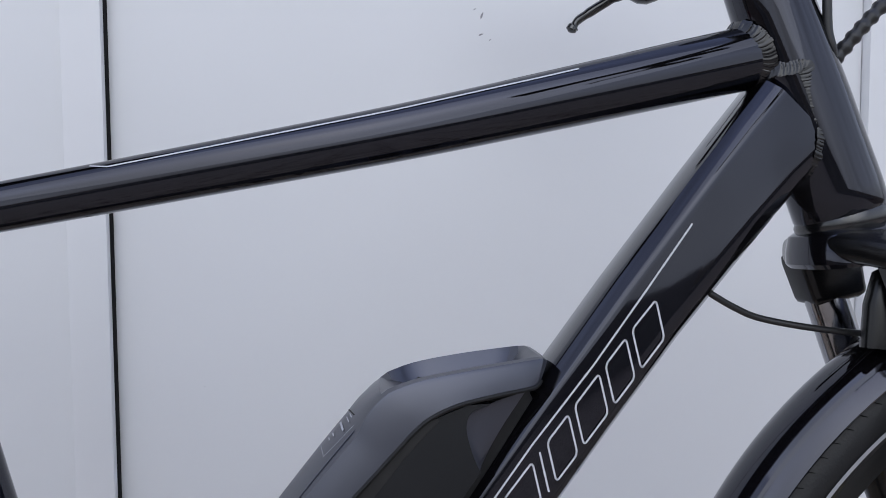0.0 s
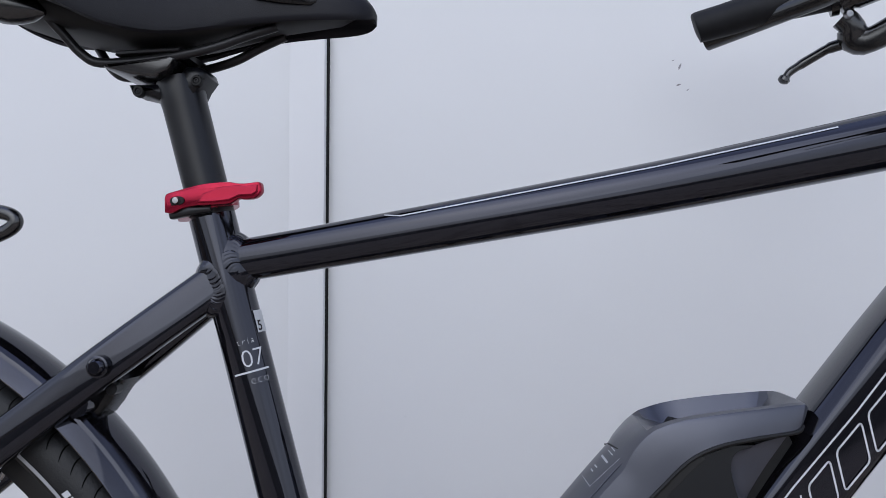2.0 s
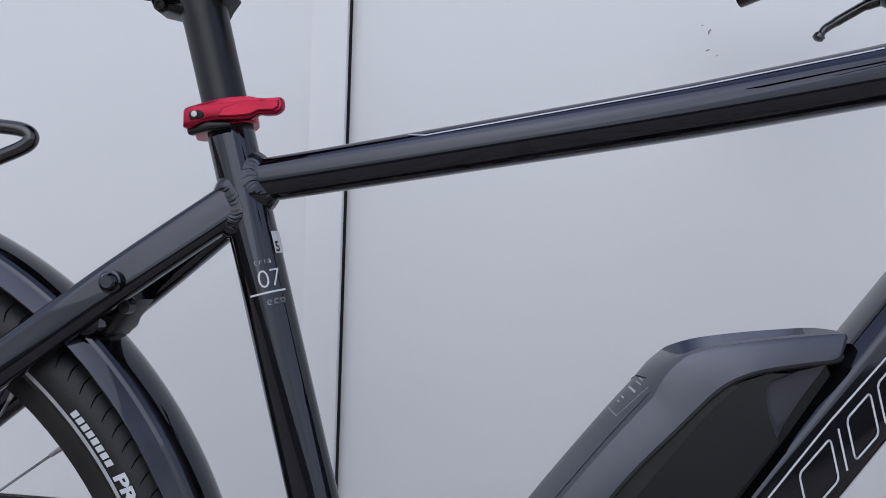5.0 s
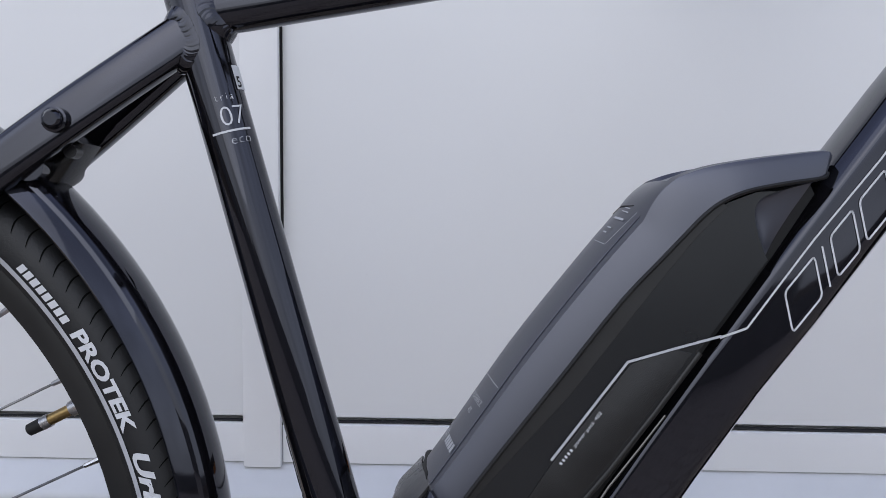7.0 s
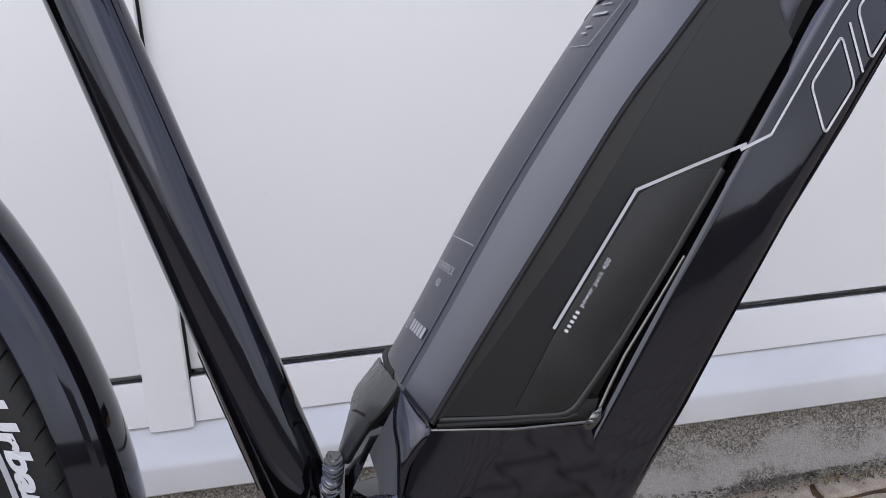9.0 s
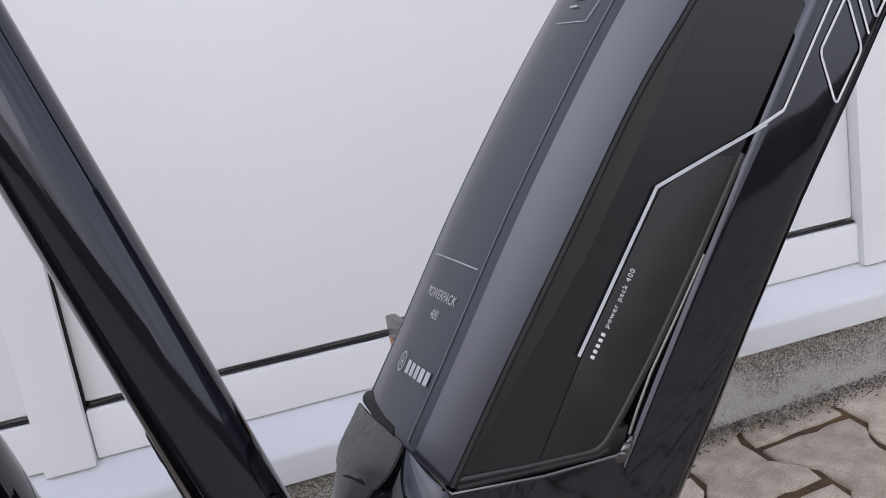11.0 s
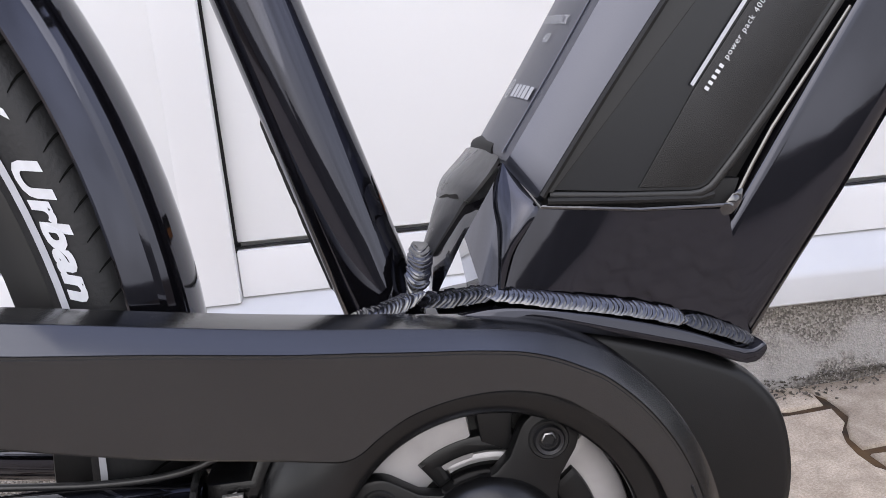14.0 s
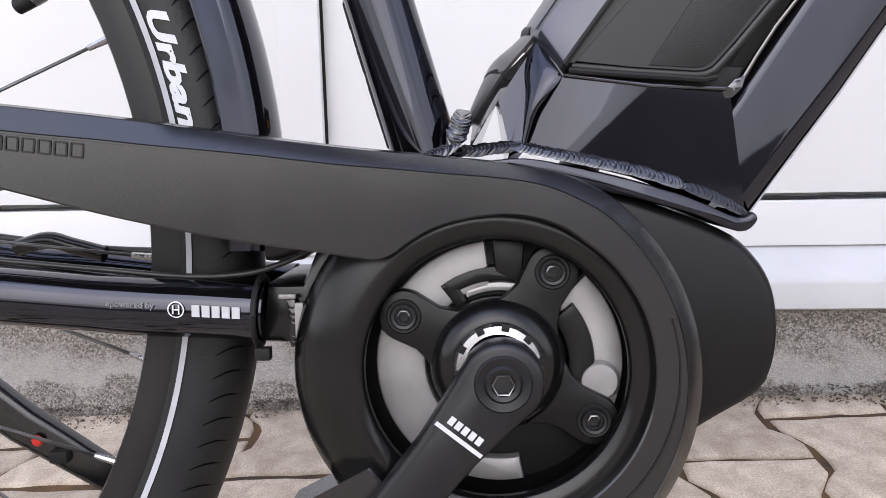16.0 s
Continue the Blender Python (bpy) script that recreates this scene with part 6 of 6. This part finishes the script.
part("upper_clamp", plate([(-0.2200, 0.6110), (-0.1720, 0.6135), (-0.1700, 0.6165), (-0.2190, 0.6145)], -0.0270, 0.0270, 0.0015), ANOD, head, "black upper clamp plate")
for x, z in ((-0.2070, 0.5868), (-0.1625, 0.5945)):
    bolt = part("clamp_bolt", lathe([(0.0, -0.0142), (0.0022, -0.0142), (0.0026, -0.0154), (0.0038, -0.0154), (0.0044, -0.0142), (0.0044, -0.010)], x, z, 20), GASKET_GAP, head, "black clamp bolt")
    part("bolt_head", lathe([(0.0010, -0.0146), (0.0015, -0.0152), (0.0020, -0.0147)], x, z, 6), ANOD, bolt, "worn hexagon socket")

# ---- rack loop and kickstand behind the rear wheel ----
part("rack_loop", tube(spline([(-0.560, 0.004, 0.520), (-0.480, 0.003, 0.5160), (-0.400, 0.002, 0.5070), (-0.3450, 0, 0.4990), (-0.3180, 0, 0.4960), (-0.3090, 0, 0.4905), (-0.3140, 0, 0.4830), (-0.3400, 0, 0.4715), (-0.400, 0.002, 0.4460), (-0.480, 0.003, 0.4100), (-0.540, 0.004, 0.383)], 5), 0.0056, 16), SATIN, BIKE, "black tubular rack loop")
ks = part("kickstand", tube([(-0.470, 0.075, 0.045), (-0.400, 0.082, -0.010), (-0.3200, 0.088, -0.0780), (-0.2500, 0.105, -0.1350), (-0.18, 0.135, -0.205), (-0.1050, 0.165, -0.2800)], [(0.008, 0.018), (0.008, 0.0165), (0.0075, 0.0140), (0.007, 0.0110), (0.007, 0.009), (0.007, 0.009)], 18, power=3), SATIN, BIKE, "black side stand")
part("red_button", lathe([(0.0, -0.002), (0.003, -0.0016), (0.0040, 0.0)], 0, 0, 14), REDDOT, ks, "small red button").location = (-0.3080, 0.0800, -0.0870)
part("stand_slot", box((-0.2950, 0.0850, -0.0990), (0.012, 0.010, 0.008), 0.001), GASKET_GAP, ks)


# ---- paving: interlocking waisted blocks laid towards the wall, each column half a block on ----
PW, PL = 0.1265, 0.1950
rngs = random.Random(21)


def paver_mesh(seed):
    """One block: wide ends, narrow waist, worn and chipped edges; its origin in its middle."""
    q = random.Random(seed)
    side = [(-0.98, 0.013), (-0.72, 0.0125), (-0.50, 0.004), (-0.30, -0.0105), (-0.05, -0.0130), (0.22, -0.0120), (0.44, -0.002), (0.66, 0.0115), (0.98, 0.013)]
    W, L = PW / 2 - 0.0048, PL / 2 - 0.0046
    o = []
    for t, w in side:
        o.append((W + w + q.uniform(-0.0022, 0.0016), L * t + q.uniform(-0.002, 0.002)))
    for k in (0.6, 0.2, -0.2, -0.6):
        o.append((k * W + q.uniform(-0.006, 0.006), L + q.uniform(-0.0042, 0.0012)))
    for t, w in side[::-1]:
        o.append((-W - w + q.uniform(-0.0016, 0.0022), L * t + q.uniform(-0.002, 0.002)))
    for k in (-0.6, -0.2, 0.2, 0.6):
        o.append((k * W + q.uniform(-0.006, 0.006), -L + q.uniform(-0.0012, 0.0042)))
    bm = bmesh.new()
    lev = [(0.0, -0.05), (0.0, -0.0045), (0.0012, -0.0013), (0.0034, -0.0002), (0.0080, 0.0)]
    rings = [[Vector((x + (q.uniform(-0.0007, 0.0007) if d else 0), y, z + (q.uniform(-0.0008, 0.0006) if z > -0.04 else 0))) for x, y in inset(o, d)] for d, z in lev]
    skin(rings, bm)
    bmesh.ops.recalc_face_normals(bm, faces=bm.faces)
    me = bpy.data.meshes.new("paver")
    bm.to_mesh(me)
    bm.free()
    for p in me.polygons:
        p.use_smooth = True
    me.materials.append(PAVER)
    return me


MESHES = [paver_mesh(s) for s in range(14)]
far = []
for i in range(-47, 41):
    x0 = 0.3848 + i * PW
    for j in range(-33, 2):
        y = 0.507 + 0.033 * (x0 - 0.45) + (j - 0.5) * PL + (0.0975 if i % 2 else 0.0)
        if y > 0.66:
            continue
        x = x0 + 0.033 * (0.45 - y)
        z = ground_z(x, y) + rngs.uniform(-0.0016, 0.0016)
        rot = Euler(((0.06 if y > -2.40 else 0.03 if y > -2.60 else 0.0) + rngs.uniform(-0.007, 0.007), (-0.03 if abs(x) < 3.0 else 0.0) + rngs.uniform(-0.008, 0.008), 0.033 + rngs.uniform(-0.015, 0.015)))
        if abs(y + 2.5) < 0.10:                 # crown of the fold
            z += 0.003
        me = MESHES[rngs.randrange(14)]
        x, y = x + rngs.uniform(-0.002, 0.002), y + rngs.uniform(-0.002, 0.002)
        if -1.2 < x < 1.4 and y > -0.75:
            ob = new("paver", me)
            ob.parent = ground
            ob.location, ob.rotation_euler = (x, y, z), rot
        else:
            far.append((me, Matrix.LocRotScale((x, y, z), rot, None)))
verts, polys = [], []
for me, m in far:
    base = len(verts)
    verts += [tuple(m @ v.co) for v in me.vertices]
    polys += [[base + k for k in p.vertices] for p in me.polygons]
me = bpy.data.meshes.new("far_pavers")
me.from_pydata(verts, [], polys)
me.materials.append(PAVER)
fp = new("far_pavers", me)
fp.parent = ground
fp["kind"] = "stuff"

# grit along the foot of the plinth
rngg = random.Random(77)
bm = bmesh.new()
for k in range(6500):
    x = rngg.uniform(-1.3, 1.6)
    y = 0.557 - abs(rngg.gauss(0, 0.010 + 0.006 * math.sin(9 * x) * math.sin(23 * x + 1)))
    s = rngg.uniform(0.0010, 0.0034)
    base = Vector((x, y, ground_z(x, y) + s * 0.4 + max(0, 0.015 - (0.557 - y)) * 0.9))
    vs = [bm.verts.new(base + Vector((rngg.uniform(-1, 1) * s, rngg.uniform(-1, 1) * s, rngg.uniform(-0.5, 0.9) * s))) for _ in range(5)]
    for t in ((0, 1, 2), (0, 2, 3), (0, 3, 4), (1, 2, 4), (1, 3, 4)):
        bm.faces.new([vs[q] for q in t])
tagged(part("grit", bm, GRIT), "brown grit along the plinth", "grit", kind="stuff")

# dry weeds in the joint
bm = bmesh.new()
for cx, n in ((0.585, 16), (0.655, 9), (0.17, 5), (0.70, 6), (-0.33, 7), (-0.62, 6)):
    for k in range(n):
        x, y = cx + rngg.gauss(0, 0.022), 0.549 + rngg.uniform(-0.006, 0.003)
        h = rngg.uniform(0.015, 0.058)
        lean = Vector((rngg.uniform(-0.5, 0.5), rngg.uniform(-0.6, 0.05), 1)).normalized()
        p0 = Vector((x, y, ground_z(x, y) - 0.002))
        w = 0.0007
        prev = None
        for q in range(5):
            t = q / 4
            c = p0 + lean * (h * t) + Vector((lean.x, lean.y, -0.3)) * (h * 0.45 * t * t)
            cur = (bm.verts.new(c + Vector((w * (1 - t) + 0.0001, 0, 0))), bm.verts.new(c - Vector((w * (1 - t) + 0.0001, 0, 0))))
            if prev:
                bm.faces.new((prev[0], prev[1], cur[1], cur[0]))
            prev = cur
tagged(part("weeds", bm, STRAW), "dry grass blades in the joint by the plinth", "grass", kind="stuff")
